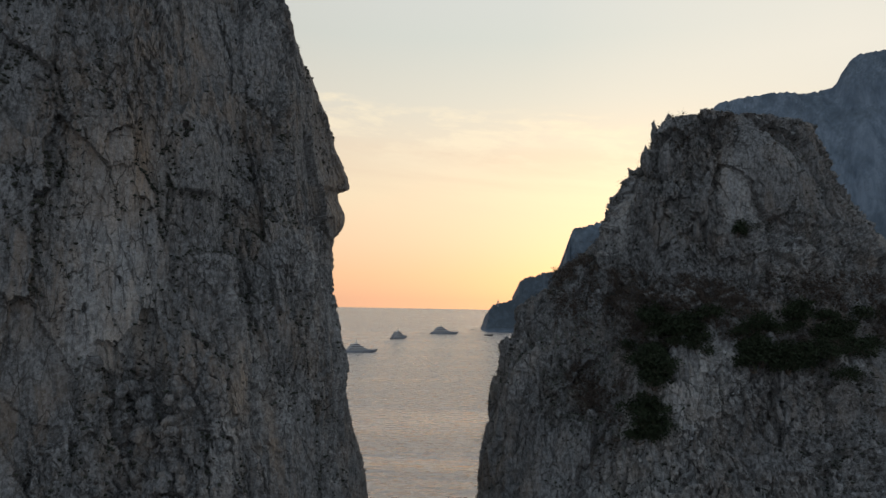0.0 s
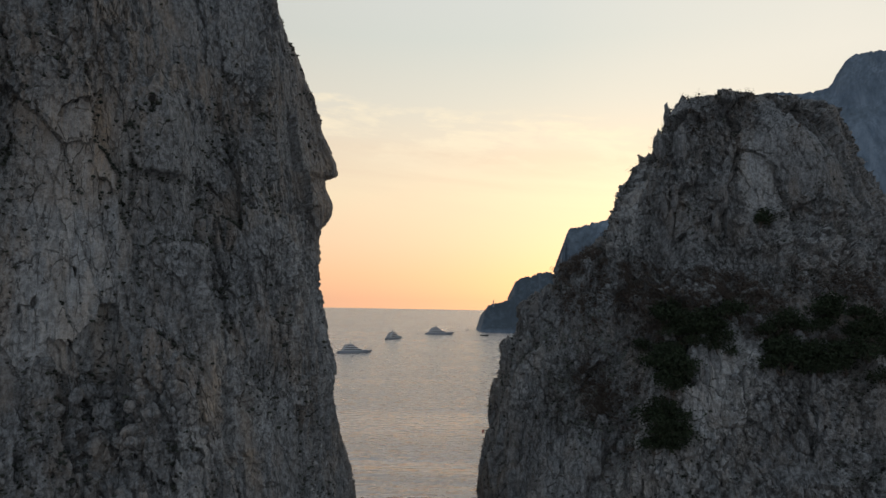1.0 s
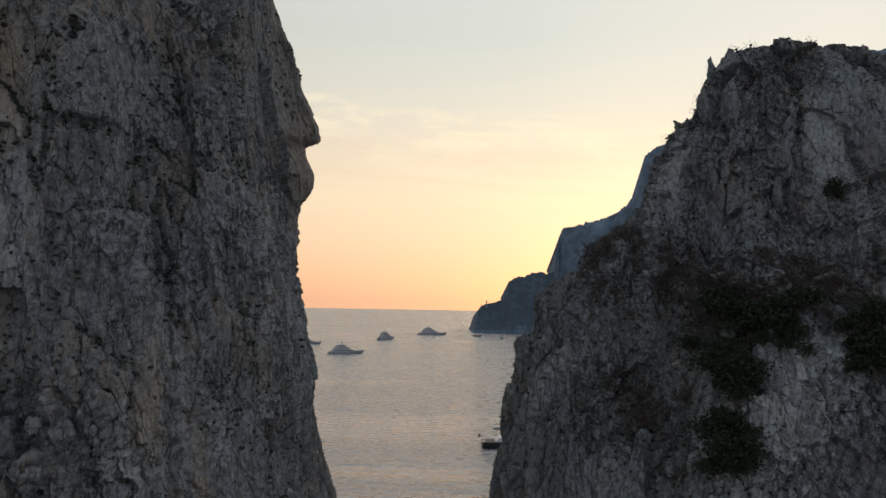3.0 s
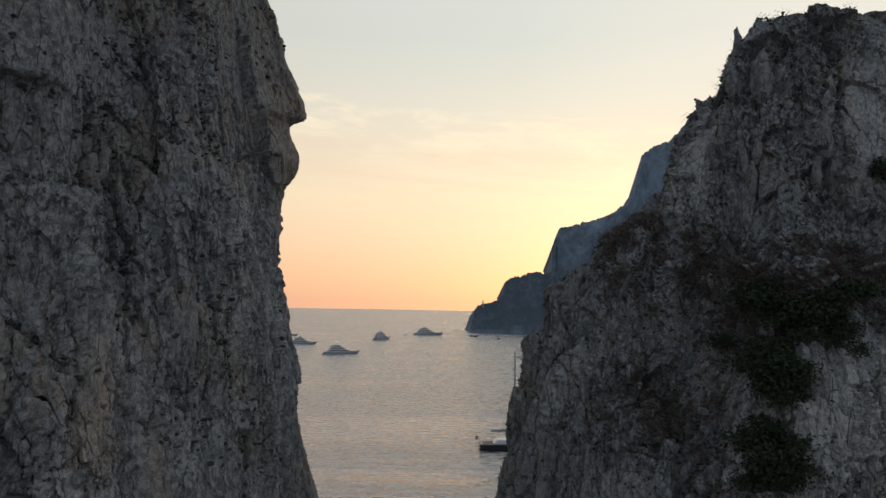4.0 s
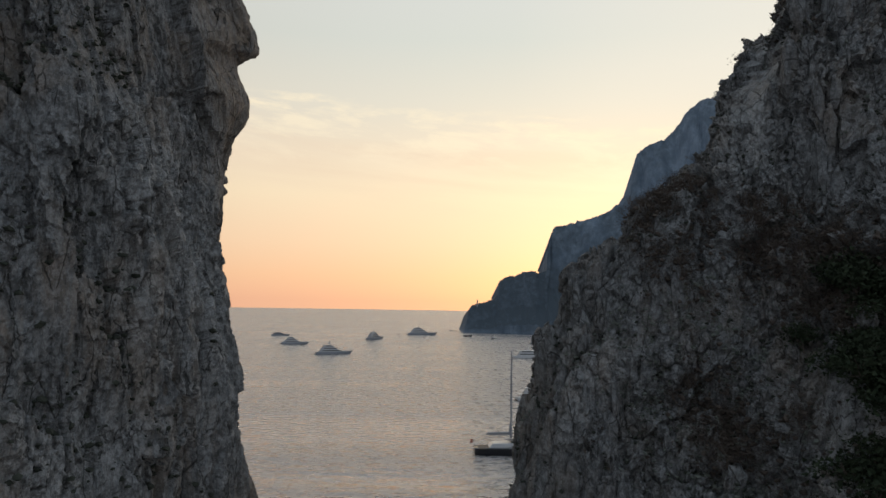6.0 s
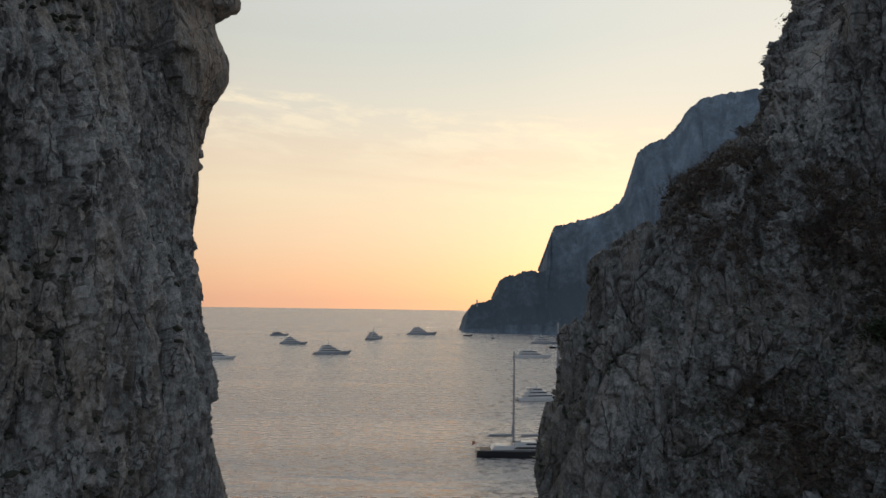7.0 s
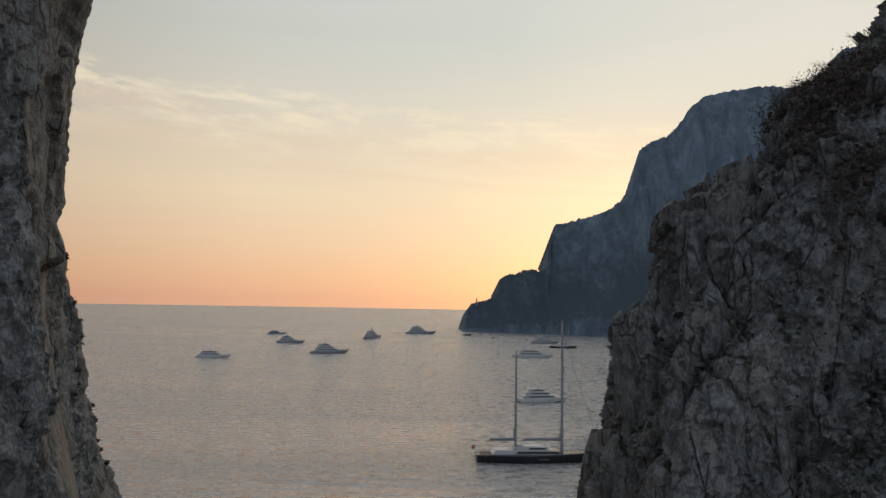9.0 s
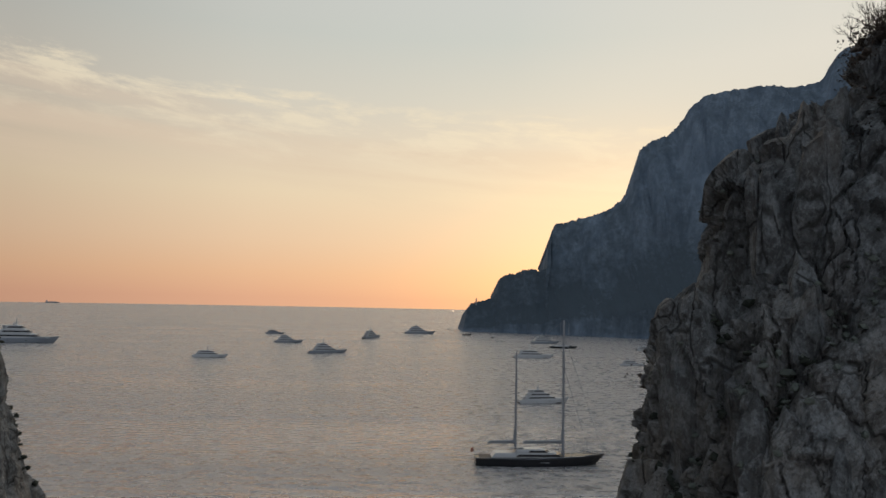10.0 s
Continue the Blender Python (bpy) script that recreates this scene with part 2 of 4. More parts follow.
def value_noise(p, seed=0):
    """Smooth noise from -1 to 1 at the points p, an array of n x 3."""
    q = np.floor(p)
    f = (p - q).astype(np.float32)
    f = f * f * f * (f * (f * 6 - 15) + 10)
    q = q.astype(np.int64)
    out = 0
    for dx in (0, 1):
        wx = f[:, 0] if dx else 1 - f[:, 0]
        for dy in (0, 1):
            wy = wx * (f[:, 1] if dy else 1 - f[:, 1])
            for dz in (0, 1):
                out = out + wy * (f[:, 2] if dz else 1 - f[:, 2]) * hash3(q[:, 0] + dx, q[:, 1] + dy, q[:, 2] + dz, seed)
    return out * 2 - 1


def fractal(p, octaves=4, seed=0, gain=0.5, ridged=False):
    out, amp = 0, 1.0
    for k in range(octaves):
        n = value_noise(p * 2.03 ** k + 17.3 * k, seed + k)
        out = out + amp * (1 - 2 * np.abs(n) if ridged else n)
        amp *= gain
    return out


def cells(p, seed=0):
    """Distances to the nearest and next cell centre, a random number for each cell and the way from its centre."""
    q = np.floor(p).astype(np.int64)
    p = p.astype(np.float32)
    f1 = np.full(len(p), 9.0, np.float32)
    f2, ident = f1.copy(), f1.copy()
    way = np.zeros((3, len(p)), np.float32)
    for dx in (-1, 0, 1):
        for dy in (-1, 0, 1):
            for dz in (-1, 0, 1):
                a, b, c = q[:, 0] + dx, q[:, 1] + dy, q[:, 2] + dz
                r = hash3(a, b, c, seed)
                o = [(p[:, 0] - a - r).astype(np.float32), (p[:, 1] - b - (r * 57.3) % 1).astype(np.float32), (p[:, 2] - c - (r * 91.7) % 1).astype(np.float32)]
                d = o[0] ** 2 + o[1] ** 2 + o[2] ** 2
                near = d < f1
                f2 = np.where(near, f1, np.minimum(f2, d))
                ident = np.where(near, (r * 133.7) % 1, ident)
                for k in range(3):
                    way[k] = np.where(near, o[k], way[k])
                f1 = np.where(near, d, f1)
    return np.sqrt(f1), np.sqrt(f2), ident, way


def facets(p, seed, step, tilt, crack=0.0, width=0.06):
    """Broken rock: each cell a plane of its own, set back and tilted at random, with open joints."""
    a, b, ident, way = cells(p, seed)
    lean = sum(way[k] * (((ident * s) % 1) * 2 - 1) * e for k, (s, e) in enumerate(((37.1, 1.0), (71.9, 1.0), (113.3, 0.5))))
    return step * (ident - 0.5) * 2 + tilt * lean - crack * (1 - smoothstep(0.0, width, b - a))


def blocks(p, seed, step, tilt, joint=0.0, width=0.2):
    """Jointed rock: blocks with planes of their own that stand out from the joints between them."""
    a, b, ident, way = cells(p, seed)
    lean = sum(way[k] * (((ident * s) % 1) * 2 - 1) * e for k, (s, e) in enumerate(((37.1, 1.0), (71.9, 1.0), (113.3, 0.7))))
    return (step * ident + tilt * lean) * smoothstep(0.0, width, b - a) - joint * (1 - smoothstep(0.0, 0.3 * width, b - a))


def turned(p, about_x, about_y):
    """The points in axes turned by some degrees, for beds and joints that dip."""
    m = np.array(Euler((radians(about_x), radians(about_y), 0.4)).to_matrix())
    return p @ m.T


def smoothstep(a, b, x):
    t = np.clip((x - a) / (b - a), 0, 1)
    return t * t * (3 - 2 * t)


def grid_mesh(name, P, closed, mat, flat=False):
    """A mesh from a grid of points, rows x columns x 3; closed: the last column joins the first."""
    rows, cols = P.shape[:2]
    idx = np.arange(rows * cols).reshape(rows, cols)
    nxt = np.roll(idx, -1, axis=1) if closed else idx[:, 1:]
    cur = idx if closed else idx[:, :-1]
    quads = np.stack([cur[:-1], nxt[:-1], nxt[1:], cur[1:]], axis=-1).reshape(-1, 4)
    me = bpy.data.meshes.new(name)
    me.vertices.add(rows * cols)
    me.vertices.foreach_set("co", P.astype(np.float32).ravel())
    me.loops.add(quads.size)
    me.loops.foreach_set("vertex_index", quads.astype(np.int32).ravel())
    me.polygons.add(len(quads))
    me.polygons.foreach_set("loop_start", np.arange(0, quads.size, 4, dtype=np.int32))
    me.update(calc_edges=True)
    me.polygons.foreach_set("use_smooth", np.full(len(quads), not flat))
    me.materials.append(mat)
    return me


def grid_normals(P):
    du = np.gradient(P, axis=1)
    dv = np.gradient(P, axis=0)
    n = np.cross(du, dv)
    return n / np.maximum(np.linalg.norm(n, axis=-1, keepdims=True), 1e-6)


def curve_at(x, xs, ys):
    """A smooth curve through (xs, ys) with no overshoot, at x."""
    xs, ys = np.asarray(xs, float), np.asarray(ys, float)
    d = np.diff(ys) / np.diff(xs)
    m = np.zeros_like(ys)
    m[0], m[-1] = d[0], d[-1]
    same = d[1:] * d[:-1] > 0
    m[1:-1] = np.where(same, 2 * d[1:] * d[:-1] / np.where(same, d[1:] + d[:-1], 1), 0)
    i = np.clip(np.searchsorted(xs, x) - 1, 0, len(xs) - 2)
    h = xs[i + 1] - xs[i]
    t = np.clip((x - xs[i]) / h, 0, 1)
    return (2 * t**3 - 3 * t**2 + 1) * ys[i] + (t**3 - 2 * t**2 + t) * h * m[i] + (3 * t**2 - 2 * t**3) * ys[i + 1] + (t**3 - t**2) * h * m[i + 1]


def stack_cage(centre, heights, profiles, thetas, zs):
    """The smooth body of a sea stack, lofted from upright profiles at some bearings, as a grid of points."""
    angles = np.array(list(profiles))
    radii = np.array([curve_at(zs, heights, row) for row in profiles.values()])            # angle x z
    around = np.concatenate([angles - 360, angles, angles + 360])
    radii = np.concatenate([radii, radii, radii])
    r = np.array([curve_at(thetas, around, radii[:, k]) for k in range(len(zs))])
    a = np.radians(thetas)[None, :]
    return np.stack([centre[0] + r * np.cos(a), centre[1] + r * np.sin(a), np.repeat(zs[:, None], len(thetas), 1)], axis=-1)


def close_top(P, steps=10, lift=1.0):
    """Adds rows that close a stack at its top."""
    c = P[-1].mean(axis=0)
    rows = []
    for k in range(1, steps + 1):
        f = k / steps
        q = P[-1] * (1 - f) + c * f
        q[:, 2] = P[-1][:, 2] + lift * (1 - (1 - f) ** 2)
        rows.append(q)
    return np.concatenate([P, np.array(rows)])


# ---- the sea ----
def make_sea():
    bm = bmesh.new()
    bmesh.ops.create_circle(bm, cap_ends=True, segments=256, radius=4900)
    me = bpy.data.meshes.new("sea")
    bm.to_mesh(me)
    bm.free()
    me.materials.append(MAT_SEA)
    ob = new("water", me)
    ob.location = (0, 40, 0)
    tagged(ob, "calm grey-pink evening sea with fine ripples", "sea", kind="structure")


make_sea()


# ---- the two limestone crags ----
def part(name, me, parent, label=""):
    """Links a mesh as one part of a thing."""
    ob = new(name, me)
    ob.parent = parent
    if label:
        ob["label"] = label
    return ob


def from_bmesh(name, bm, mat, smooth=False):
    me = bpy.data.meshes.new(name)
    bm.to_mesh(me)
    bm.free()
    for f in me.polygons:
        f.use_smooth = smooth
    me.materials.append(mat)
    return me


def spread(parts):
    """Angles in uneven steps: (from, to, count) for each stretch."""
    return np.concatenate([np.linspace(a, b, n, endpoint=False) for a, b, n in parts])


def eased(d, shape, share):
    """Displacements with their steps spread over the neighbours, by the share given for each column."""
    e = d.reshape(shape[:2])
    s = 0.25 * np.roll(e, 1, 1) + 0.5 * e + 0.25 * np.roll(e, -1, 1)
    s[1:-1] = 0.25 * s[:-2] + 0.5 * s[1:-1] + 0.25 * s[2:]
    return (e + (s - e) * share[None]).ravel()


def jitter(q, size, amount, seed):
    """Points moved about by small, sharp noise, so that joints run jagged."""
    return q + amount * np.stack([fractal(q * size, 3, seed + 10 * s, 0.6) for s in range(3)], axis=1)


def stains(me, **layers):
    """Stores where the stone is fresh or rusty, a value for each corner of the mesh."""
    for name, values in layers.items():
        me.attributes.new(name, "FLOAT", "POINT").data.foreach_set("value", np.clip(values, 0, 1).astype(np.float32).ravel())
    return me


def outward(P, centre, amount):
    """Points moved out from the axis of a stack."""
    d = P[..., :2] - np.array(centre)
    Q = P.copy()
    Q[..., :2] += d / np.linalg.norm(d, axis=-1, keepdims=True) * amount[..., None]
    return Q


def bell(x, at, wide, power=2):
    return np.exp(-np.abs((x - at) / wide) ** power)


def west_cliff():
    """The tall, stained crag with the overhanging nose."""
    thetas = spread([(-84, -64, 90), (-64, -22, 350), (-22, 14, 320), (14, 40, 50), (40, 276, 50)])
    zs = np.concatenate([np.linspace(-4, 44, 30, endpoint=False), np.linspace(44, 92, 490, endpoint=False), np.linspace(92, 118, 70)])
    heights = [-4, 46, 54, 60, 64, 68, 73, 79, 86, 94, 104, 118]
    profiles = {}
    profiles[-110] = (42.0, 37.9, 37.3, 36.7, 36.3, 35.9, 35.5, 34.9, 33.8, 31.8, 27.7, 19.2)
    profiles[-75] = (42.0, 37.3, 36.0, 35.0, 34.4, 33.9, 33.5, 33.1, 32.6, 30.7, 26.8, 19.2)
    profiles[-66] = (43.0, 37.4, 34.9, 33.4, 32.7, 32.3, 31.6, 31.6, 32.2, 30.5, 26.7, 19.2)
    profiles[-58] = (44.3, 38.0, 34.2, 32.5, 32.0, 31.9, 31.5, 31.1, 31.3, 30.0, 26.6, 19.2)
    profiles[-52] = (45.1, 38.8, 36.2, 35.3, 34.5, 33.5, 32.9, 32.6, 31.0, 29.2, 26.3, 19.3)
    profiles[-46] = (44.8, 38.7, 37.1, 36.3, 35.6, 34.4, 32.9, 32.0, 30.1, 28.4, 25.9, 19.3)
    profiles[-40] = (43.5, 37.6, 36.2, 35.2, 33.9, 32.7, 31.4, 30.8, 30.3, 28.7, 25.5, 19.2)
    profiles[-32] = (41.9, 36.7, 35.4, 34.1, 34.4, 33.8, 34.0, 32.1, 30.7, 29.2, 25.3, 19.1)
    profiles[-24] = (40.7, 36.3, 35.5, 35.4, 35.1, 33.9, 32.3, 30.0, 29.3, 28.1, 25.0, 19.1)
    profiles[-16] = (39.7, 36.2, 34.8, 34.5, 32.7, 31.5, 30.8, 30.0, 28.8, 27.7, 25.0, 18.8)
    profiles[-9] = (39.3, 36.0, 33.8, 31.9, 32.2, 31.7, 31.1, 30.1, 28.7, 27.9, 24.3, 18.1)
    profiles[-3] = (39.5, 34.4, 32.0, 30.3, 29.7, 29.9, 30.6, 30.9, 30.3, 28.0, 22.8, 17.0)
    profiles[4] = (39.1, 32.1, 30.1, 28.9, 28.4, 28.3, 28.4, 27.9, 27.5, 26.5, 22.3, 16.0)
    profiles[15] = (36.4, 30.4, 28.0, 26.9, 26.6, 26.4, 26.1, 25.9, 25.2, 23.9, 21.0, 15.1)
    profiles[40] = (32.9, 31.5, 29.8, 28.0, 26.8, 25.1, 23.9, 23.3, 22.6, 21.3, 18.9, 14.1)
    profiles[100] = (34.0, 29.9, 28.7, 27.8, 27.2, 26.8, 26.4, 25.8, 24.7, 23.0, 20.0, 15.1)
    profiles[180] = (38.0, 33.9, 33.3, 32.7, 32.3, 31.9, 31.5, 30.9, 29.8, 28.1, 24.7, 17.2)
    P = stack_cage((-45, 92), heights, profiles, thetas, zs)
    T, Z = np.meshgrid(thetas, zs)
    # the nose, the bulge under it and the hook lower down, on the seaward corner
    push = bell(T, -2, 6.0) * 1.5 * smoothstep(81.8, 82.5, Z) * (1 - smoothstep(82.6, 88.5, Z)) + 1.3 * bell(T, -5, 8.0) * bell(Z, 78, 2.4)
    push += 0.9 * bell(T, -3, 3.5) * smoothstep(64.2, 64.7, Z) * (1 - smoothstep(64.8, 67.2, Z))
    # the cave behind the hook, the niche above it and the rounded block with a planted top
    push -= 1.3 * bell(T, -8, 2.2) * bell(Z, 65.6, 1.0) + 0.7 * bell(T, -2.5, 1.8) * bell(Z, 74.2, 1.6)
    push += 0.55 * bell(T, -13, 4.5, 4) * smoothstep(62, 65, Z) * (1 - smoothstep(0, 0.5, Z - 71.6 + 0.035 * (T + 13) ** 2))
    # the block that stands proud and the gully at its foot
    push += 0.9 * bell(T, -50.8, 3.6, 4) * smoothstep(77.8, 78.4, Z) * (1 - smoothstep(84.0, 86.5, Z))
    push -= 0.8 * bell(T, -55 + 0.35 * (Z - 68), 2.0) * (1 - smoothstep(72, 78, Z))
    P = close_top(outward(P, (-45, 92), push), 12, 5.0)
    N = grid_normals(P)
    shape = P.shape
    q, n = P.reshape(-1, 3), N.reshape(-1, 3)
    T = np.repeat(thetas[None], shape[0], 0).ravel()
    z = q[:, 2]
    w = jitter(q, 1.3, 0.13, 131)
    dip = turned(w, 6, 18)
    # smooth slabs, a rough band that slants down through the face, rubble at the foot
    noise = fractal(q * (0.10, 0.10, 0.06) + 9, 3, 12)
    slab = bell(T, -62, 7.5, 4) * smoothstep(60, 64, z) * (1 - smoothstep(80, 88, z))
    rubble = bell(T, -56, 7.0, 4) * (1 - smoothstep(58, 63, z + 0.25 * (T + 56)))
    band = bell(T, -47 + 0.75 * (z - 66), 5.0)
    ribs = bell(T, -45.5 + 0.5 * (z - 58), 3.2) * (1 - smoothstep(62, 67, z))
    rough = np.clip(smoothstep(-0.15, 0.3, noise) * 0.85 + 0.7 * band + rubble - 0.75 * slab - 0.3 * smoothstep(-26, -14, T), 0.04, 1)
    tame = 1 - 0.6 * bell(T, 2, 9)
    d = tame * 0.5 * fractal(q * (0.09, 0.09, 0.05), 3, 3)
    d += tame * facets(dip * (0.20, 0.20, 0.06), 5, 0.42, 1.3)
    d += tame * (0.35 + 0.65 * rough) * facets(dip * (0.5, 0.5, 0.15), 6, 0.32, 0.75, 0.12, 0.05)
    d += (0.15 + 0.85 * rough) * facets(dip * (1.3, 1.3, 0.48), 8, 0.16, 0.50)
    d += (0.10 + 0.90 * rough) * facets(w * (3.2, 3.2, 1.9), 7, 0.08, 0.20)
    d += 0.08 * fractal(dip * (0.8, 0.8, 0.07), 3, 15, ridged=True)
    d += rubble * blocks(w * (0.9, 0.9, 0.55), 14, 0.9, 0.4, 0.0, 0.35)
    d += (0.015 + 0.025 * rough) * fractal(q * 2.6, 3, 21, 0.6)
    d += facets(dip * (0.9, 0.9, 0.06), 84, 0.10, 0.16)
    # solution holes and upright slots
    a, b, ident, way = cells(w * (0.5, 0.5, 0.24) + 40, 9)
    d -= 0.7 * (ident > 0.72) * (1 - smoothstep(0.05, 0.17, a))
    a, b, ident, way = cells(w * (1.1, 1.1, 0.20) + 70, 10)
    d -= (0.35 + 0.4 * slab) * (ident > 0.62) * (1 - smoothstep(0.08, 0.17, a))
    d = eased(d - d.mean() - 0.02 * bell(T, 0, 13, 4), shape, 0.7 * smoothstep(-14, -2, thetas))
    d -= 0.85 * bell(T, 22, 7) * (1 - smoothstep(63, 66, z))
    d = np.minimum(d, 0.10 + 3.0 * (1 - bell(T, 2, 14, 6)) + 2.0 * smoothstep(66, 70, z))
    q = q + n * d[:, None]
    me = grid_mesh("cliff", q.reshape(shape), True, MAT_ROCK_TAN, True)
    fresh = 0.8 * slab + 0.55 * ribs + 0.35 * bell(T, -38, 8) * bell(z, 57, 7) + 0.35 * bell(T, -24, 9) * smoothstep(-0.1, 0.3, noise) - 0.4 * band - 0.8 * smoothstep(-9, -2, T)
    rust = 0.25 * bell(T, -2, 8) + 0.8 * bell(T, -59, 1.6) * bell(z, 80.5, 3.2) + 0.75 * bell(T, -44.5, 2.0) * bell(z, 59, 3.5) + 0.6 * bell(T, -38.5, 1.0) * bell(z, 55, 4) + 0.35 * slab * smoothstep(0.0, 0.3, noise) + 0.2 * bell(T, -6, 5)
    return stains(me, fresh=fresh, rust=rust), q.reshape(shape)


def east_cliff():
    """The craggy one with a flat summit and scrub on its terraces."""
    thetas = spread([(150, 192, 30), (192, 222, 330), (222, 266, 330), (266, 318, 150), (318, 510, 50)])
    zs = np.concatenate([np.linspace(-4, 42, 24, endpoint=False), np.linspace(42, 52, 60, endpoint=False), np.linspace(52, 72, 260, endpoint=False), np.linspace(72, 92.7, 220)])
    heights = [-4, 44, 52, 57, 60, 62, 64, 66.5, 70, 74, 80, 86, 91, 94]
    profiles = {}
    profiles[60] = (34.0, 28.1, 26.8, 25.6, 24.5, 23.3, 21.6, 19.4, 16.7, 14.1, 11.0, 8.7, 6.9, 5.9)
    profiles[120] = (30.0, 22.1, 20.7, 19.5, 18.6, 17.8, 16.7, 15.2, 13.1, 10.9, 8.1, 5.8, 4.5, 3.8)
    profiles[150] = (30.1, 22.1, 20.8, 19.6, 18.7, 17.7, 16.4, 14.6, 12.4, 10.3, 7.9, 5.8, 4.4, 3.6)
    profiles[180] = (34.1, 26.0, 25.0, 24.1, 23.4, 22.4, 20.8, 18.4, 15.5, 12.7, 9.6, 6.9, 5.0, 4.2)
    profiles[195] = (37.9, 30.6, 29.7, 29.2, 28.6, 27.6, 26.0, 23.3, 19.8, 16.2, 11.9, 8.2, 5.8, 5.7)
    profiles[201] = (39.4, 34.3, 33.5, 32.8, 32.5, 31.7, 29.7, 27.7, 23.7, 19.2, 13.4, 9.2, 6.8, 5.7)
    profiles[206] = (40.6, 36.9, 35.9, 35.1, 34.2, 34.1, 32.4, 31.8, 26.5, 21.7, 14.5, 10.4, 7.4, 5.8)
    profiles[211] = (41.4, 36.8, 35.4, 35.2, 34.6, 33.7, 32.6, 31.1, 28.3, 22.7, 16.7, 12.1, 7.7, 5.9)
    profiles[217] = (41.9, 36.0, 34.9, 33.7, 32.2, 31.5, 30.7, 29.6, 27.2, 23.2, 21.0, 14.5, 7.9, 6.4)
    profiles[223] = (42.0, 35.3, 33.0, 30.9, 29.2, 28.8, 27.9, 27.2, 25.1, 23.5, 21.0, 14.8, 10.2, 8.2)
    profiles[229] = (42.3, 35.1, 32.0, 29.6, 28.4, 27.5, 26.4, 25.9, 23.9, 22.6, 21.1, 17.3, 13.0, 10.6)
    profiles[235] = (43.1, 35.3, 32.6, 31.1, 29.9, 28.7, 27.4, 26.1, 23.9, 21.9, 22.1, 19.9, 15.8, 13.0)
    profiles[241] = (44.2, 36.0, 33.5, 32.6, 31.4, 30.1, 28.5, 26.7, 24.8, 22.9, 21.4, 20.2, 17.2, 14.9)
    profiles[247] = (45.3, 36.9, 33.6, 32.0, 31.3, 30.7, 29.2, 27.2, 25.3, 23.6, 20.9, 19.1, 17.5, 16.1)
    profiles[254] = (45.9, 37.5, 33.3, 30.9, 30.3, 29.4, 28.4, 26.7, 24.5, 22.9, 21.8, 19.2, 17.5, 16.4)
    profiles[262] = (46.1, 37.7, 32.9, 30.7, 29.9, 29.2, 28.0, 26.3, 24.1, 22.2, 21.0, 19.5, 17.5, 16.2)
    profiles[272] = (46.1, 37.9, 34.4, 32.1, 30.6, 29.4, 28.0, 26.4, 24.4, 22.4, 20.3, 19.9, 17.3, 15.3)
    profiles[285] = (46.0, 38.0, 35.0, 32.9, 31.4, 30.0, 28.4, 26.9, 25.1, 23.2, 20.8, 19.3, 17.0, 15.5)
    profiles[310] = (46.0, 38.0, 35.5, 33.6, 32.4, 31.3, 30.1, 28.7, 27.0, 24.9, 21.6, 18.4, 16.8, 16.0)
    profiles[340] = (46.0, 38.0, 35.5, 33.7, 32.5, 31.6, 30.6, 29.5, 28.2, 26.5, 22.8, 16.9, 14.0, 12.8)
    P = stack_cage((38, 104), heights, profiles, thetas, zs)
    P = close_top(P, 24, 0.3)
    N = grid_normals(P)
    shape = P.shape
    q, n = P.reshape(-1, 3), N.reshape(-1, 3)
    T = np.repeat(thetas[None], shape[0], 0).ravel()
    z = q[:, 2]
    w = jitter(q, 1.3, 0.11, 231)
    dip = turned(w, -6, 5)
    noise = fractal(q * 0.12 + 5, 2, 91)
    # upright slabs along the channel, two smooth buttresses above, the bare rib, broken stone elsewhere
    wall = bell(T, 204, 11, 4) * (1 - smoothstep(68, 72, z))
    buttress = bell(T, 264, 5.5, 4) * bell(z, 82, 5.5, 4) + 0.8 * bell(T, 224.5, 4.0, 4) * bell(z, 79, 5.5, 4)
    ribs = bell(T, 247 - 0.9 * (62 - z), 6.5, 4) * (1 - smoothstep(62, 64, z))
    calm = np.clip(0.62 + 1.1 * noise - 0.9 * buttress - 0.40 * wall - 0.35 * ribs, 0.06, 1)
    tame = 1 - 0.45 * bell(T, 203, 9)
    d = tame * 0.5 * fractal(q * (0.09, 0.09, 0.05), 3, 43)
    d += tame * (1 - 0.6 * buttress) * facets(dip * (0.22, 0.22, 0.065), 45, 0.5, 1.3)
    d += tame * (1 - 0.8 * wall) * (0.3 + 0.7 * calm) * facets(dip * (0.55, 0.55, 0.13), 46, 0.36, 0.85, 0.15, 0.05)
    d += (wall + 0.6 * ribs) * (blocks(dip * (0.46, 0.46, 0.10), 49, 0.5, 0.9, 0.30, 0.07) + blocks(dip * (0.95, 0.95, 0.22), 50, 0.30, 0.60, 0.20, 0.08))
    d += (1 - 0.8 * wall) * calm * facets(dip * (1.5, 1.5, 0.95), 47, 0.28, 0.55)
    d += (1 - 0.8 * wall) * calm * facets(w * (3.6, 3.6, 2.8), 48, 0.12, 0.24)
    d += 0.02 * fractal(q * 2.8, 3, 61, 0.6)
    d += 0.5 * facets(dip * (1.1, 1.1, 0.20), 184, 0.10, 0.18)
    d -= d.mean() + 0.05 + 0.45 * bell(T, 200, 10)
    # a dark gully along the edge of a pale slab, and an even outer edge to the channel
    brink = 209.4 + 0.9 * (z - 57.5)
    slab = smoothstep(-0.3, 0.5, T - brink) * (1 - smoothstep(4.0, 6.5, T - brink)) * (1 - smoothstep(61.5, 63.5, z)) * smoothstep(50, 53, z)
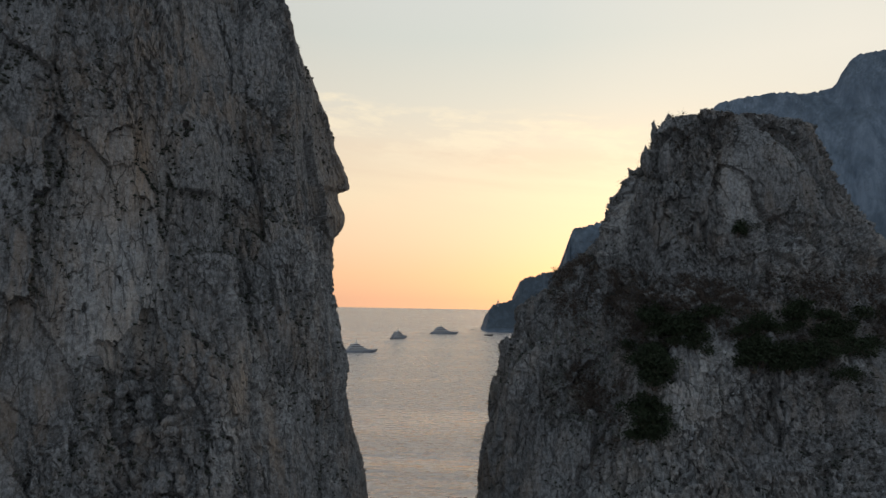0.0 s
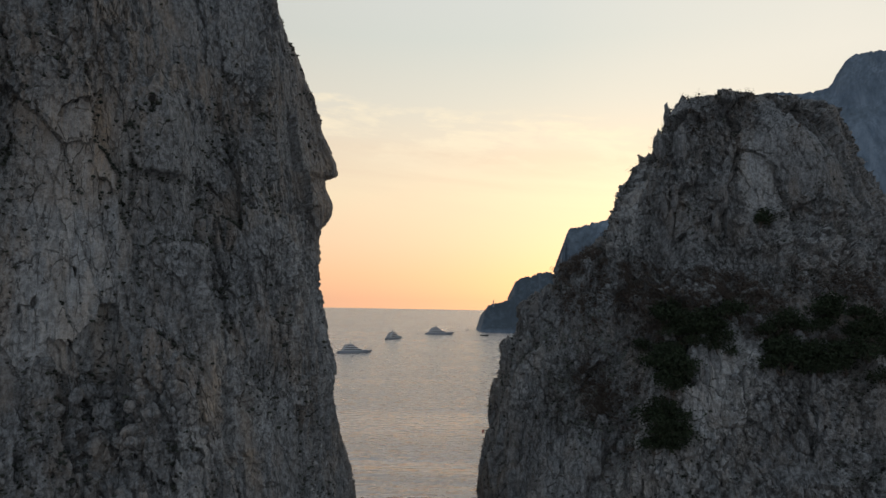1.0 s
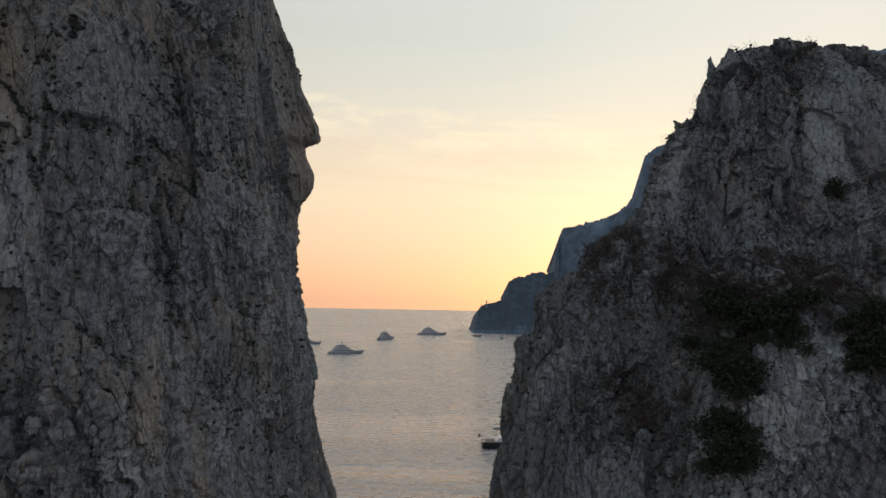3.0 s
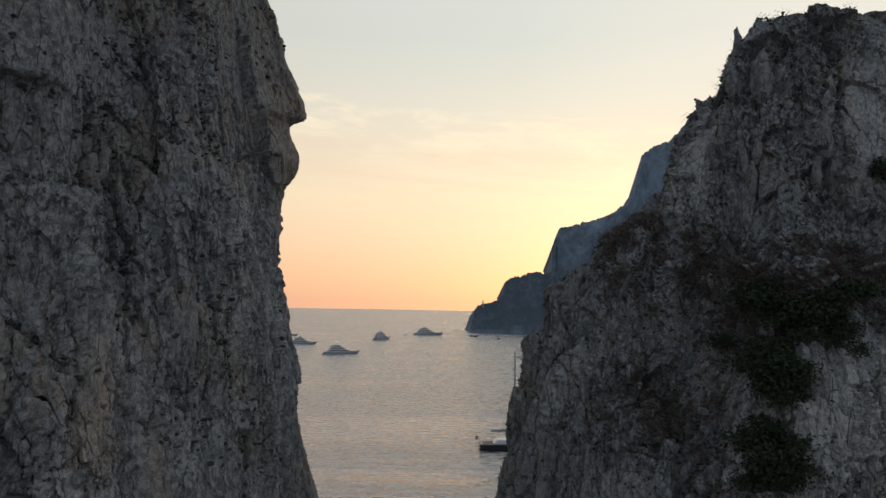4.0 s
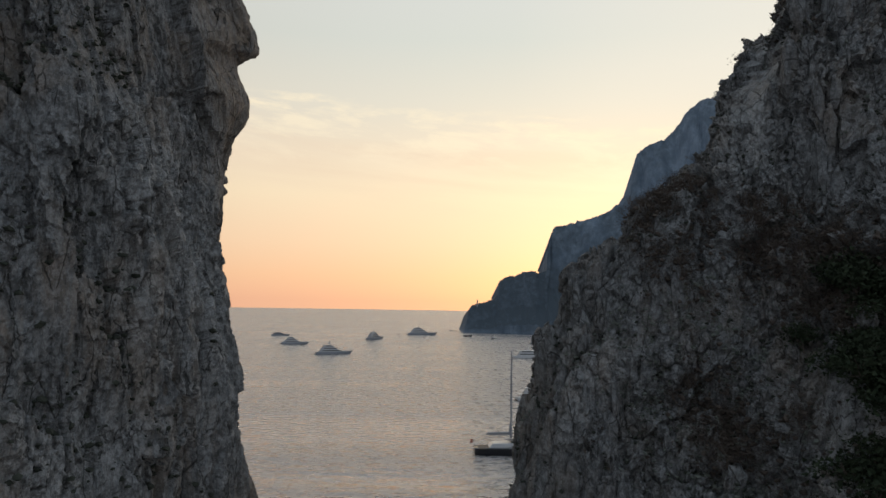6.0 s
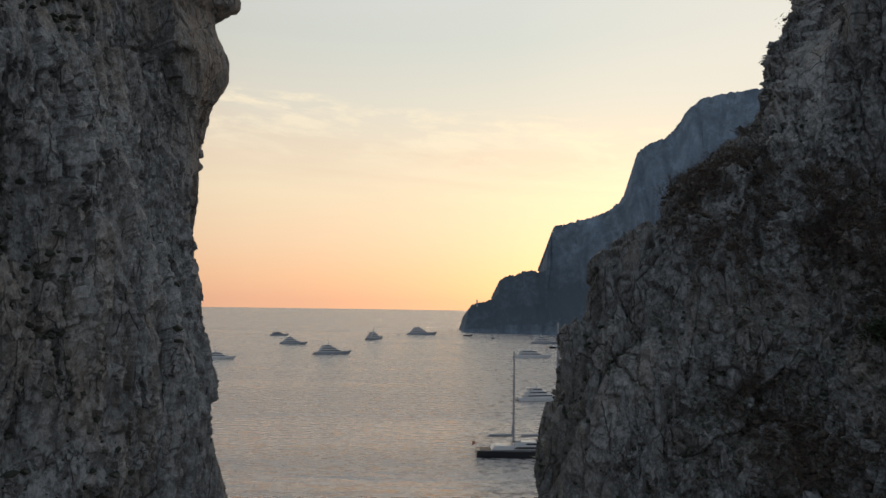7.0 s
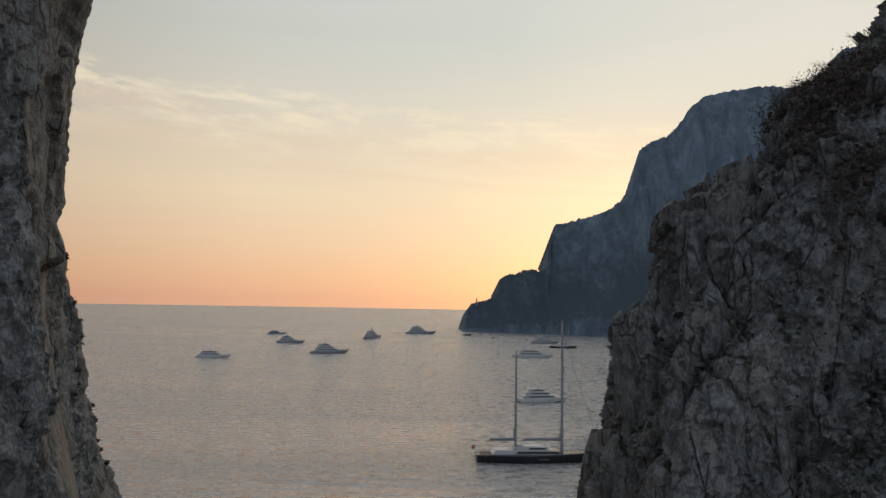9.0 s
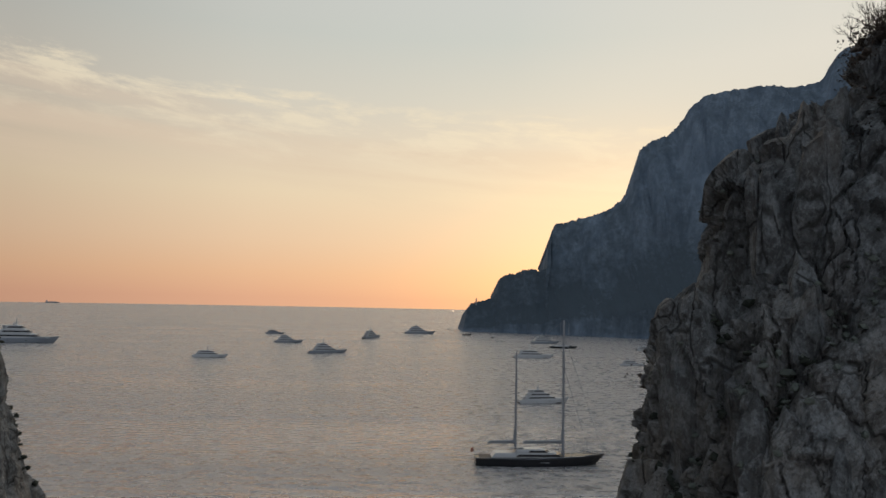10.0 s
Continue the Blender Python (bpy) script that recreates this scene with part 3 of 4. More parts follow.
    gully = bell(T, brink - 0.9, 0.8) * (1 - smoothstep(62.5, 64.5, z)) * smoothstep(50, 53, z)
    d = np.where(slab > 0, d * (1 - 0.55 * slab), d) - 0.75 * gully
    d = np.minimum(d, 0.22 + 4.0 * (1 - bell(T, 202.5, 8.0, 6)))
    q = q + n * d[:, None]
    # blocks on the slopes stand up as broken teeth
    a, b, ident, way = cells(w * (0.55, 0.55, 0.0) + 3, 49)
    q[:, 2] += np.clip(n[:, 2] * 1.6, 0, 1) * np.clip(1.3 * ident ** 2 * (1 - 1.6 * a), 0, 2) * smoothstep(50, 60, q[:, 2]) * (1 - 0.85 * smoothstep(77, 84, q[:, 2])) * (1 - 0.8 * bell(T, 204, 8, 4))
    # the summit is worn nearly flat
    q[:, 2] = np.where(q[:, 2] > 92.4, 92.4 + 0.4 * (q[:, 2] - 92.4), q[:, 2])
    me = grid_mesh("cliff", q.reshape(shape), True, MAT_ROCK_GREY, True)
    fresh = 0.12 * slab - 0.8 * gully + 1.0 * bell(T, 250 - 0.8 * (62 - z), 9.5, 4) * (1 - smoothstep(62, 64.5, z)) + 0.6 * buttress + 0.15 * smoothstep(0.0, 0.4, noise) - 0.3 * bell(T, 231, 5) * (1 - smoothstep(58, 62, z))
    rust = 0.25 * bell(T, 200, 6) * (1 - smoothstep(66, 70, z)) + 0.15 * smoothstep(0.1, 0.4, fractal(q * 0.3, 2, 95))
    return stains(me, fresh=fresh, rust=rust), q.reshape(shape)


def pillar_mesh(seed, mat):
    """An upright splinter of rock, one metre in radius and height: flat faces, tapered, with a slanted broken top."""
    rnd = random.Random(seed)
    sides = rnd.choice((4, 5, 5, 6, 7))
    turn = [(k + rnd.uniform(-0.28, 0.28)) * math.tau / sides for k in range(sides)]
    reach = [rnd.uniform(0.7, 1.05) for _ in turn]
    slant, way, lean = rnd.uniform(0.10, 0.30), rnd.uniform(0, 6.3), rnd.uniform(-0.18, 0.18)
    bm = bmesh.new()
    rings = []
    for v, wide in ((0.0, 0.45), (0.16, 0.85), (0.34, 1.02), (0.55, rnd.uniform(0.82, 0.98)), (0.78, rnd.uniform(0.62, 0.86)), (0.92, rnd.uniform(0.42, 0.7)), (1.0, rnd.uniform(0.12, 0.42))):
        ring = []
        for a, r in zip(turn, reach):
            r = r * wide * rnd.uniform(0.90, 1.08)
            ring.append(bm.verts.new((r * math.cos(a) + lean * v, r * math.sin(a) * 0.85, v + rnd.uniform(-0.03, 0.03) - slant * v ** 3 * (1 + math.cos(a - way)) * 0.5)))
        rings.append(ring)
    for lo, hi in zip(rings, rings[1:]):
        for k in range(sides):
            bm.faces.new((lo[k], lo[(k + 1) % sides], hi[(k + 1) % sides], hi[k]))
    bm.faces.new(rings[-1])
    bmesh.ops.triangulate(bm, faces=bm.faces[:])
    # one cut along each long edge breaks the faces once more
    bmesh.ops.subdivide_edges(bm, edges=[e for e in bm.edges if e.calc_length() > 0.45], cuts=1, use_grid_fill=False)
    for v in bm.verts:
        if v.co.z > 0.05:
            v.co += Vector((rnd.uniform(-1, 1), rnd.uniform(-1, 1), rnd.uniform(-0.4, 0.4))) * 0.045
    bmesh.ops.triangulate(bm, faces=bm.faces[:])
    return from_bmesh("pinnacle", bm, mat)


def pinnacles(parent, centre, models, spots, seed):
    """Splinters of rock at (base, radius, height), each leaning and turned a little."""
    rnd = random.Random(seed)
    for k, (base, wide, tall) in enumerate(spots):
        ob = part("pinnacle", models[k % len(models)], parent)
        ob.matrix_parent_inverse = Matrix.Translation((-centre[0], -centre[1], 0))
        ob.matrix_basis = pose(*base, rnd.gauss(0, 5), rnd.gauss(0, 5), rnd.uniform(0, 360)) @ Matrix.Diagonal((wide, wide, tall, 1))


def crag(name_label, centre, build):
    root = tagged(new("limestone_crag"), name_label, "rock", "crags in the channel")
    root.location = (*centre, 0)
    me, P = build()
    ob = part("cliff", me, root)
    ob.matrix_parent_inverse = Matrix.Translation((-centre[0], -centre[1], 0))
    return root, P


west, WEST_P = crag("tall sheer limestone crag rising from the sea, grey with tan stains", (-45, 92), west_cliff)
east, EAST_P = crag("craggy grey limestone rock with broken pinnacles and scrub terraces", (38, 104), east_cliff)
SPLINTERS = [pillar_mesh(300 + k, MAT_ROCK_GREY) for k in range(14)]
named = [((26.2, 75.9, 65.0), 6.0, 1.3), ((25.4, 76.6, 63.6), 5.0, 1.1), ((27.4, 76.4, 63.2), 5.0, 1.0), ((29.1, 91.5, 92.8), 7.0, 1.0), ((29.8, 91.2, 93.3), 6.0, 0.9), ((31.8, 91.2, 92.9), 4.0, 0.7), ((33.0, 91.6, 92.5), 4.0, 0.6),
         ((11.1, 89.9, 68.8), 6.0, 0.6), ((11.8, 90.0, 68.9), 6.0, 0.6), ((14.0, 89.8, 70.4), 7.0, 1.5), ((15.4, 90.6, 71.2), 6.0, 1.3), ((37.0, 80.9, 73.6), 5.0, 0.9), ((24.2, 77.0, 61.5), 5.0, 1.0),
         ((33.5, 76.5, 63.8), 5.5, 1.0), ((40.5, 91.0, 92.4), 3.5, 0.9), ((17.2, 84.9, 66.0), 3.5, 0.4), ((18.9, 85.0, 65.7), 3.2, 0.4)]
pinnacles(east, (38, 104), SPLINTERS, [((x, y, z - tall), wide, tall) for (x, y, z), tall, wide in named], 5)


# ---- the far headland ----
def headland():
    xs = np.concatenate([np.linspace(84, 560, 340, endpoint=False), np.linspace(560, 1500, 160)])
    vs = np.linspace(0, 1, 120)
    crest = curve_at(xs, [84, 99, 107, 113, 124, 150, 157, 168, 200, 228, 258, 266, 272, 292, 340, 385, 428, 447, 465, 540, 605, 700, 860, 915, 985, 1200, 1500],
                     [-30, 10, 44, 52, 60, 68, 80, 108, 122, 133, 131, 165, 200, 228, 240, 252, 293, 348, 390, 436, 511, 532, 552, 622, 640, 660, 640])
    foot = curve_at(xs, [84, 100, 240, 370, 447, 700, 1500], [1500, 1490, 1425, 1370, 1335, 1250, 1150])
    deep = curve_at(xs, [84, 100, 150, 250, 300, 450, 700, 1500], [2, 12, 40, 75, 130, 165, 250, 350])
    X, V = np.meshgrid(xs, vs)
    back = curve_at(vs, [0, 0.12, 0.22, 0.45, 0.55, 0.8, 0.9, 1], [0, 0.05, 0.2, 0.5, 0.55, 0.75, 0.85, 1.0])[:, None]
    Y = foot[None] + deep[None] * back
    Z = crest[None] * V
    # keep the skyline in place as it recedes
    eye_y = 40.0
    k = (Y - eye_y) / (1500 - eye_y)
    XX, ZZ = X * k, 63 + (Z - 63) * k
    P = np.stack([XX, Y, ZZ], axis=-1)
    P[0, :, 2] = -3
    N = grid_normals(P)
    q = P.reshape(-1, 3)
    d = 9 * fractal(q * (0.016, 0, 0.003), 4, 71, ridged=True, gain=0.5) + 2.0 * fractal(q * (0.05, 0, 0.02), 4, 76)
    d *= np.clip((q[:, 0] - 95) / 90, 0.12, 1)
    P = (q - N.reshape(-1, 3) * d[:, None] * np.array([1, 1, 0.3])).reshape(P.shape)
    # ragged skyline of rock and low trees
    P[-4:, :, 2] += (2.0 * fractal(P[-1] * (0.11, 0, 0), 5, 79, 0.85)) * np.array([0.3, 0.6, 0.9, 1.0])[:, None]
    behind = []
    for k in range(1, 6):
        far = P[-1] + np.array([0, 30.0 * k, 0])
        far[:, 2] *= 1 - 0.06 * k
        behind.append(far)
    P = np.concatenate([P, np.array(behind)])
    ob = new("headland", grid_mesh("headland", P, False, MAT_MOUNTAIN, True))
    tagged(ob, "distant limestone headland tinted haze-blue, with sheer cliffs and dark scrub", "headland", kind="structure")


headland()


# ---- plants on the rocks ----
def foliage(dark, pale):
    def build(g):
        n = g.noise(place(g), 1.3, 3.0)
        spot = g.node("ShaderNodeNewGeometry").outputs["Random Per Island"]
        c = g.mix(g.ramp(n, [(0.35, 0.0), (0.65, 1.0)]), dark, pale)
        c = g.mix(g.math("MULTIPLY", spot, 0.5), c, tuple(v * 1.7 for v in pale))
        return bsdf(g, c, 0.85, specular=0.2)
    return build


MAT_GREEN = material("dark_evergreen_leaves", foliage((0.013, 0.021, 0.012), (0.025, 0.036, 0.019)))
MAT_DRY = material("dry_brown_leaves", foliage((0.042, 0.035, 0.031), (0.080, 0.066, 0.057)))
MAT_TUFT = material("olive_scrub_leaves", foliage((0.020, 0.025, 0.021), (0.044, 0.050, 0.041)))
MAT_PALE = material("grey_green_leaves", foliage((0.08, 0.095, 0.086), (0.14, 0.156, 0.138)))
MAT_TWIG = material("grey_bark", lambda g: bsdf(g, g.mix(g.noise(place(g), 9.0), (0.06, 0.05, 0.042), (0.13, 0.11, 0.095)), 0.9))


def triangle_mesh(name, corners, mat):
    """A mesh of loose triangles, an array of n x 3 x 3."""
    k = len(corners)
    me = bpy.data.meshes.new(name)
    me.vertices.add(3 * k)
    me.vertices.foreach_set("co", corners.astype(np.float32).ravel())
    me.loops.add(3 * k)
    me.loops.foreach_set("vertex_index", np.arange(3 * k, dtype=np.int32))
    me.polygons.add(k)
    me.polygons.foreach_set("loop_start", np.arange(0, 3 * k, 3, dtype=np.int32))
    me.update(calc_edges=True)
    me.materials.append(mat)
    return me


def leaves(rng, centres, size):
    """A small leaf at each centre, turned at random."""
    k = len(centres)
    a = rng.normal(size=(k, 3))
    a /= np.linalg.norm(a, axis=1, keepdims=True)
    b = np.cross(a, rng.normal(size=(k, 3)))
    b /= np.linalg.norm(b, axis=1, keepdims=True)
    s = size * (0.6 + 0.8 * rng.random((k, 1)))
    return np.stack([centres - a * s, centres + a * s * 0.5 + b * s * 0.7, centres + a * s * 0.8 - b * s * 0.6], axis=1)


def scatter(P, rng, count, weight):
    """Points on a rock's surface, more where weight is high, with the normals there."""
    N = grid_normals(P)
    du = np.linalg.norm(np.gradient(P, axis=1), axis=-1)
    dv = np.linalg.norm(np.gradient(P, axis=0), axis=-1)
    w = (weight(P, N) * du * dv).ravel()
    i = rng.choice(len(w), count, p=w / w.sum())
    return P.reshape(-1, 3)[i], N.reshape(-1, 3)[i]


def cushion():
    """Corners and faces of a coarse ball, from which the scrub's cushions are made."""
    bm = bmesh.new()
    bmesh.ops.create_icosphere(bm, subdivisions=1, radius=1.0)
    v = np.array([tuple(c.co) for c in bm.verts])
    f = np.array([[c.index for c in face.verts] for face in bm.faces])
    bm.free()
    return v, f


def tufts(name, label, P, rng, count, weight, mat, size, per=8, core=0.62, leaf=0.11):
    """Low scrub that clings to the rock: uneven cushions with leaves standing out of them."""
    c, n = scatter(P, rng, count, weight)
    s = size[0] + (size[1] - size[0]) * rng.random(count) ** 1.8
    v, f = cushion()
    swell = 0.45 + 0.75 * rng.random((count, len(v), 1))
    stretch = np.array([1, 1, 0.7]) * (0.75 + 0.5 * rng.random((count, 1, 3)))
    balls = (c + n * (s * 0.4)[:, None])[:, None] + v[None] * swell * stretch * s[:, None, None] * core
    tri = balls[:, f].reshape(-1, 3, 3)
    ball = rng.normal(size=(count, per, 3))
    ball *= (0.75 + 0.5 * rng.random((count, per, 1))) / np.linalg.norm(ball, axis=-1, keepdims=True)
    spots = c[:, None] + n[:, None] * (s * 0.45)[:, None, None] + ball * (s[:, None, None] * np.array([0.9, 0.9, 0.7]))
    blades = leaves(rng, spots.reshape(-1, 3), np.repeat(s * leaf, per)[:, None])
    ob = new(name, triangle_mesh(name, np.concatenate([tri, blades]), mat))
    tagged(ob, label, "scrub", kind="stuff")


def hollow(P, N, reach=11):
    """How far the surface lies behind its neighbourhood: crevices are positive."""
    mean = (np.roll(P, reach, 1) + np.roll(P, -reach, 1) + np.roll(P, reach, 0) + np.roll(P, -reach, 0)) / 4
    return ((mean - P) * N).sum(axis=-1).ravel()


def patchy(scale, low, high, seed, zlow=42, zhigh=120, ledge=0.0):
    """Scrub in patches, most of it in crevices and on ledges."""
    def weight(P, N):
        q = P.reshape(-1, 3)
        m = smoothstep(low, high, fractal(q * scale, 3, seed)) ** 1.5
        keep = (q[:, 2] > zlow) & (q[:, 2] < zhigh) & (q[:, 1] < 112)
        tilt = N.reshape(-1, 3)[:, 2]
        return ((m + 0.02) * keep * (0.5 + 1.5 * smoothstep(0.0, 0.3, hollow(P, N))) * (smoothstep(-0.2, 0.4, tilt) + ledge * smoothstep(0.2, 0.7, tilt))).reshape(P.shape[:2])
    return weight


def rib(q):
    """1 on the bare rib of spires that stands before the bushes, 0 elsewhere."""
    return ((q[:, 0] > 20.5 + (q[:, 2] - 54) * 0.55) & (q[:, 2] < 64) & (q[:, 0] < 36) & (q[:, 1] < 84)).astype(float)


def terrace(P, N):
    """The scrub-grown terrace across the craggy rock, and the dry gullies below it."""
    q = P.reshape(-1, 3)
    x, y, z = q.T
    low = curve_at(np.clip(x, 10, 34), [10, 14, 21, 34], [67.5, 66.3, 63.6, 63.0])
    top = curve_at(np.clip(x, 10, 45), [10, 14, 18, 24, 30, 45], [70.0, 71.5, 73.5, 71.8, 71.0, 71.5])
    m = smoothstep(-0.8, 0.6, z - low) * smoothstep(-0.8, 0.8, top - z) * smoothstep(13.0, 15.0, x) * smoothstep(-0.3, -1.6, y - 90.5 - 0.95 * (x - 13.4))
    m = m + 0.9 * np.exp(-((x - 17.3) / 1.6) ** 2 - ((z - 57.6) / 2.0) ** 2) + 0.25 * np.exp(-((x - 10.6) / 0.9) ** 2 - ((z - 56.5) / 2.2) ** 2)
    m = m + 0.16 * np.exp(-((x - 16.5 - 0.3 * (64 - z)) / 4.2) ** 4) * smoothstep(52, 56, z) * smoothstep(67.0, 64.0, z)
    m = m + 0.30 * np.exp(-((x - 17.6 - 0.1 * (58 - z)) / 1.7) ** 2) * smoothstep(46, 50, z) * smoothstep(61, 58, z)
    m = m + 0.25 * np.exp(-((x - 28) / 9.0) ** 2 - ((z - 89) / 3.0) ** 2)
    m = m * (0.2 + smoothstep(-0.25, 0.25, fractal(q * 0.3, 3, 421))) * (1 - 0.95 * rib(q))
    return (m * (y < 100) * (0.4 + smoothstep(-0.2, 0.4, N.reshape(-1, 3)[:, 2]))).reshape(P.shape[:2])


def rubble(P, N):
    """The slope of small stones and cushion plants under the terrace."""
    q = P.reshape(-1, 3)
    x, y, z = q.T
    m = np.exp(-((x - 15.5 - 0.3 * (64 - z)) / 4.2) ** 4) * smoothstep(50, 55, z) * smoothstep(67.5, 65.0, z) + 0.06 * (z > 45) * (z < 90)
    turn = np.degrees(np.arctan2(y - 104, x - 38)) % 360
    m = m + 0.8 * bell(turn, 207.6 + 0.9 * (z - 57.5), 1.3) * smoothstep(53, 55, z) * smoothstep(63, 61, z)
    m = m * (0.4 + smoothstep(-0.3, 0.3, fractal(q * 0.35, 3, 431))) * (1 - 0.85 * rib(q))
    return (m * (y < 100) * (0.3 + smoothstep(-0.2, 0.4, N.reshape(-1, 3)[:, 2])) * (0.6 + 1.5 * smoothstep(0.0, 0.3, hollow(P, N)))).reshape(P.shape[:2])


rng = np.random.default_rng(7)
# fallen blocks that lodge on the rocks
def boulder_mesh(seed, mat):
    rng = np.random.default_rng(seed)
    v, u = np.meshgrid(np.linspace(-1, 1, 11), np.linspace(0, 2 * np.pi, 14, endpoint=False), indexing="ij")
    r = np.sqrt(np.clip(1 - np.abs(v) ** 2.6, 0.0, 1))
    P = np.stack([r * np.cos(u), 0.8 * r * np.sin(u), 0.75 * v], axis=-1)
    q = P.reshape(-1, 3) + rng.random(3) * 50
    d = facets(q * 0.8, seed, 0.22, 0.95) + facets(q * 2.0, seed + 3, 0.10, 0.30)
    return grid_mesh("boulder", P * (1 + 0.6 * d.reshape(11, 14, 1)), True, mat, True)


def lodge(parent, centre, P, rng, count, weight, mat, size):
    models = [boulder_mesh(500 + k, mat) for k in range(5)]
    at, n = scatter(P, rng, count, weight)
    for k, p in enumerate(at):
        ob = part("boulder", models[k % 5], parent)
        s = size[0] + (size[1] - size[0]) * rng.random() ** 2
        ob.matrix_parent_inverse = Matrix.Translation((-centre[0], -centre[1], 0))
        ob.matrix_basis = pose(*p, rng.normal() * 25, rng.normal() * 25, rng.random() * 360) @ Matrix.Diagonal((s, s, s * (0.8 + 0.8 * rng.random()), 1))


lodge(west, (-45, 92), WEST_P, rng, 140, lambda P, N: ((P[..., 2] > 43) & (P[..., 2] < 62) & (P[..., 0] < -19) & (P[..., 1] < 76) & (N[..., 2] > 0.15)) * (0.1 + np.exp(-((P[..., 0] + 25) / 4.0) ** 2)), MAT_ROCK_TAN, (0.22, 0.85))
lodge(east, (38, 104), EAST_P, rng, 110, lambda P, N: ((P[..., 2] > 46) & (P[..., 0] > 15) & (P[..., 2] < 80) & (P[..., 1] < 96) & (N[..., 2] > 0.05)) * (0.2 + (N[..., 2] > 0.4)), MAT_ROCK_GREY, (0.2, 0.75))
lodge(east, (38, 104), EAST_P, rng, 180, lambda P, N: rubble(P, N) * (P[..., 0] > 12) * (P[..., 2] > 52) * (P[..., 2] < 67), MAT_ROCK_GREY, (0.14, 0.50))
# upright splinters: tall ones along the channel and on the buttresses, small teeth on the rib and the slopes
for count, wide, tall, sunk, weight in (
        (95, (0.35, 0.95), (1.8, 4.2), 0.62, lambda P, N: ((P[..., 2] > 48) & (P[..., 2] < 69.5) & (P[..., 0] < 16.5) & (P[..., 1] < 89.2) & (N[..., 1] < -0.45)) * 1.0),
        (40, (0.45, 1.10), (2.5, 5.0), 0.76, lambda P, N: ((P[..., 2] > 73) & (P[..., 2] < 90) & (P[..., 1] < 93) & (P[..., 0] > 24) & (P[..., 0] < 33) & (N[..., 1] < -0.45)) * 1.0),
        (145, (0.20, 0.62), (0.9, 2.6), 0.50, lambda P, N: (0.15 + 2.5 * rib(P.reshape(-1, 3)).reshape(P.shape[:2])) * ((P[..., 2] > 46) & (P[..., 2] < 76) & (P[..., 1] < 96) & (P[..., 0] > 14) & (N[..., 2] > 0.05)) * (0.25 + (P[..., 2] < 64)))):
    at, n = scatter(EAST_P, rng, count, weight)
    size = rng.random(count) ** 1.6
    wides, talls = wide[0] + (wide[1] - wide[0]) * size, tall[0] + (tall[1] - tall[0]) * size
    pinnacles(east, (38, 104), SPLINTERS, [(tuple(p - d * w * 0.6 - np.array([0, 0, sunk * h])), w, h) for p, d, w, h in zip(at, n, wides, talls)], count)
tufts("scrub", "dark olive scrub tufts clinging to the stained cliff", WEST_P, rng, 12500, lambda P, N: patchy((0.20, 0.20, 0.10), 0.10, 0.45, 401, ledge=1.2)(P, N) * (1 + 1.0 * smoothstep(70, 80, P[..., 2])) * np.where((P[..., 0] > -18) & ((P[..., 2] > 83) | (P[..., 1] > 78)), 0.25, 1.0), MAT_TUFT, (0.08, 0.36), 9, 0.72)
tufts("scrub", "dark olive scrub tufts on the craggy rock's ledges", EAST_P, rng, 6500, lambda P, N: patchy(0.2, -0.1, 0.5, 411, ledge=2.0)(P, N) + rubble(P, N), MAT_TUFT, (0.08, 0.34), 14)
tufts("scrub", "dry brown scrub on the craggy rock's terraces", EAST_P, rng, 8500, terrace, MAT_DRY, (0.22, 0.80), 44, 0.30, 0.075)
tufts("scrub", "grey-green cushion plants between broken limestone blocks", EAST_P, rng, 5000, rubble, MAT_PALE, (0.08, 0.28), 22)


def branch(bm, a, b, ra, rb, sides=5):
    """A tapered stem from a to b."""
    a, b = Vector(a), Vector(b)
    q = (b - a).to_track_quat("Z", "Y")
    rings = [[bm.verts.new(c + q @ Vector((r * math.cos(k * math.tau / sides), r * math.sin(k * math.tau / sides), 0))) for k in range(sides)] for c, r in ((a, ra), (b, rb))]
    for k in range(sides):
        bm.faces.new((rings[0][k], rings[0][(k + 1) % sides], rings[1][(k + 1) % sides], rings[1][k]))


def grow(bm, rnd, at, way, length, radius, depth, tips, splits=3):
    end = at + way * length
    branch(bm, at, end, radius, radius * 0.6, 5 if depth > 1 else 3)
    tips.append(end)
    if depth:
        for _ in range(splits):
            turn = Vector((rnd.gauss(0, 1), rnd.gauss(0, 1), rnd.gauss(0.25, 0.7))).normalized()
            grow(bm, rnd, at + way * length * rnd.uniform(0.55, 1.0), (way + turn * 0.75).normalized(), length * rnd.uniform(0.55, 0.8), radius * 0.55, depth - 1, tips, splits)


def shrub(kind, seed, height, mat, count, leaf, label, group):
    """A shrub about one metre wide for each metre of height: stems and a ragged crown."""
    rnd = random.Random(seed)
    rng = np.random.default_rng(seed)
    root = tagged(new(kind), label, "shrub", group)
    bm, tips = bmesh.new(), []
    for k in range(4):
        lean = Vector((rnd.gauss(0, 0.5), rnd.gauss(0, 0.5), 1)).normalized()
        grow(bm, rnd, Vector((rnd.uniform(-0.1, 0.1), rnd.uniform(-0.1, 0.1), -0.15)), lean, height * 0.42, (0.035 if count else 0.018) * height, 4 if not count else 2, tips)
    part("trunk", from_bmesh("trunk", bm, MAT_TWIG), root)
    if count:
        pick = np.array([tuple(t) for t in tips])[rng.integers(0, len(tips), count)]
        spots = pick + rng.normal(size=(count, 3)) * 0.13 * height * np.array([1.2, 1.2, 0.8])
        part("foliage", triangle_mesh("foliage", leaves(rng, spots, leaf), mat), root)
    return root


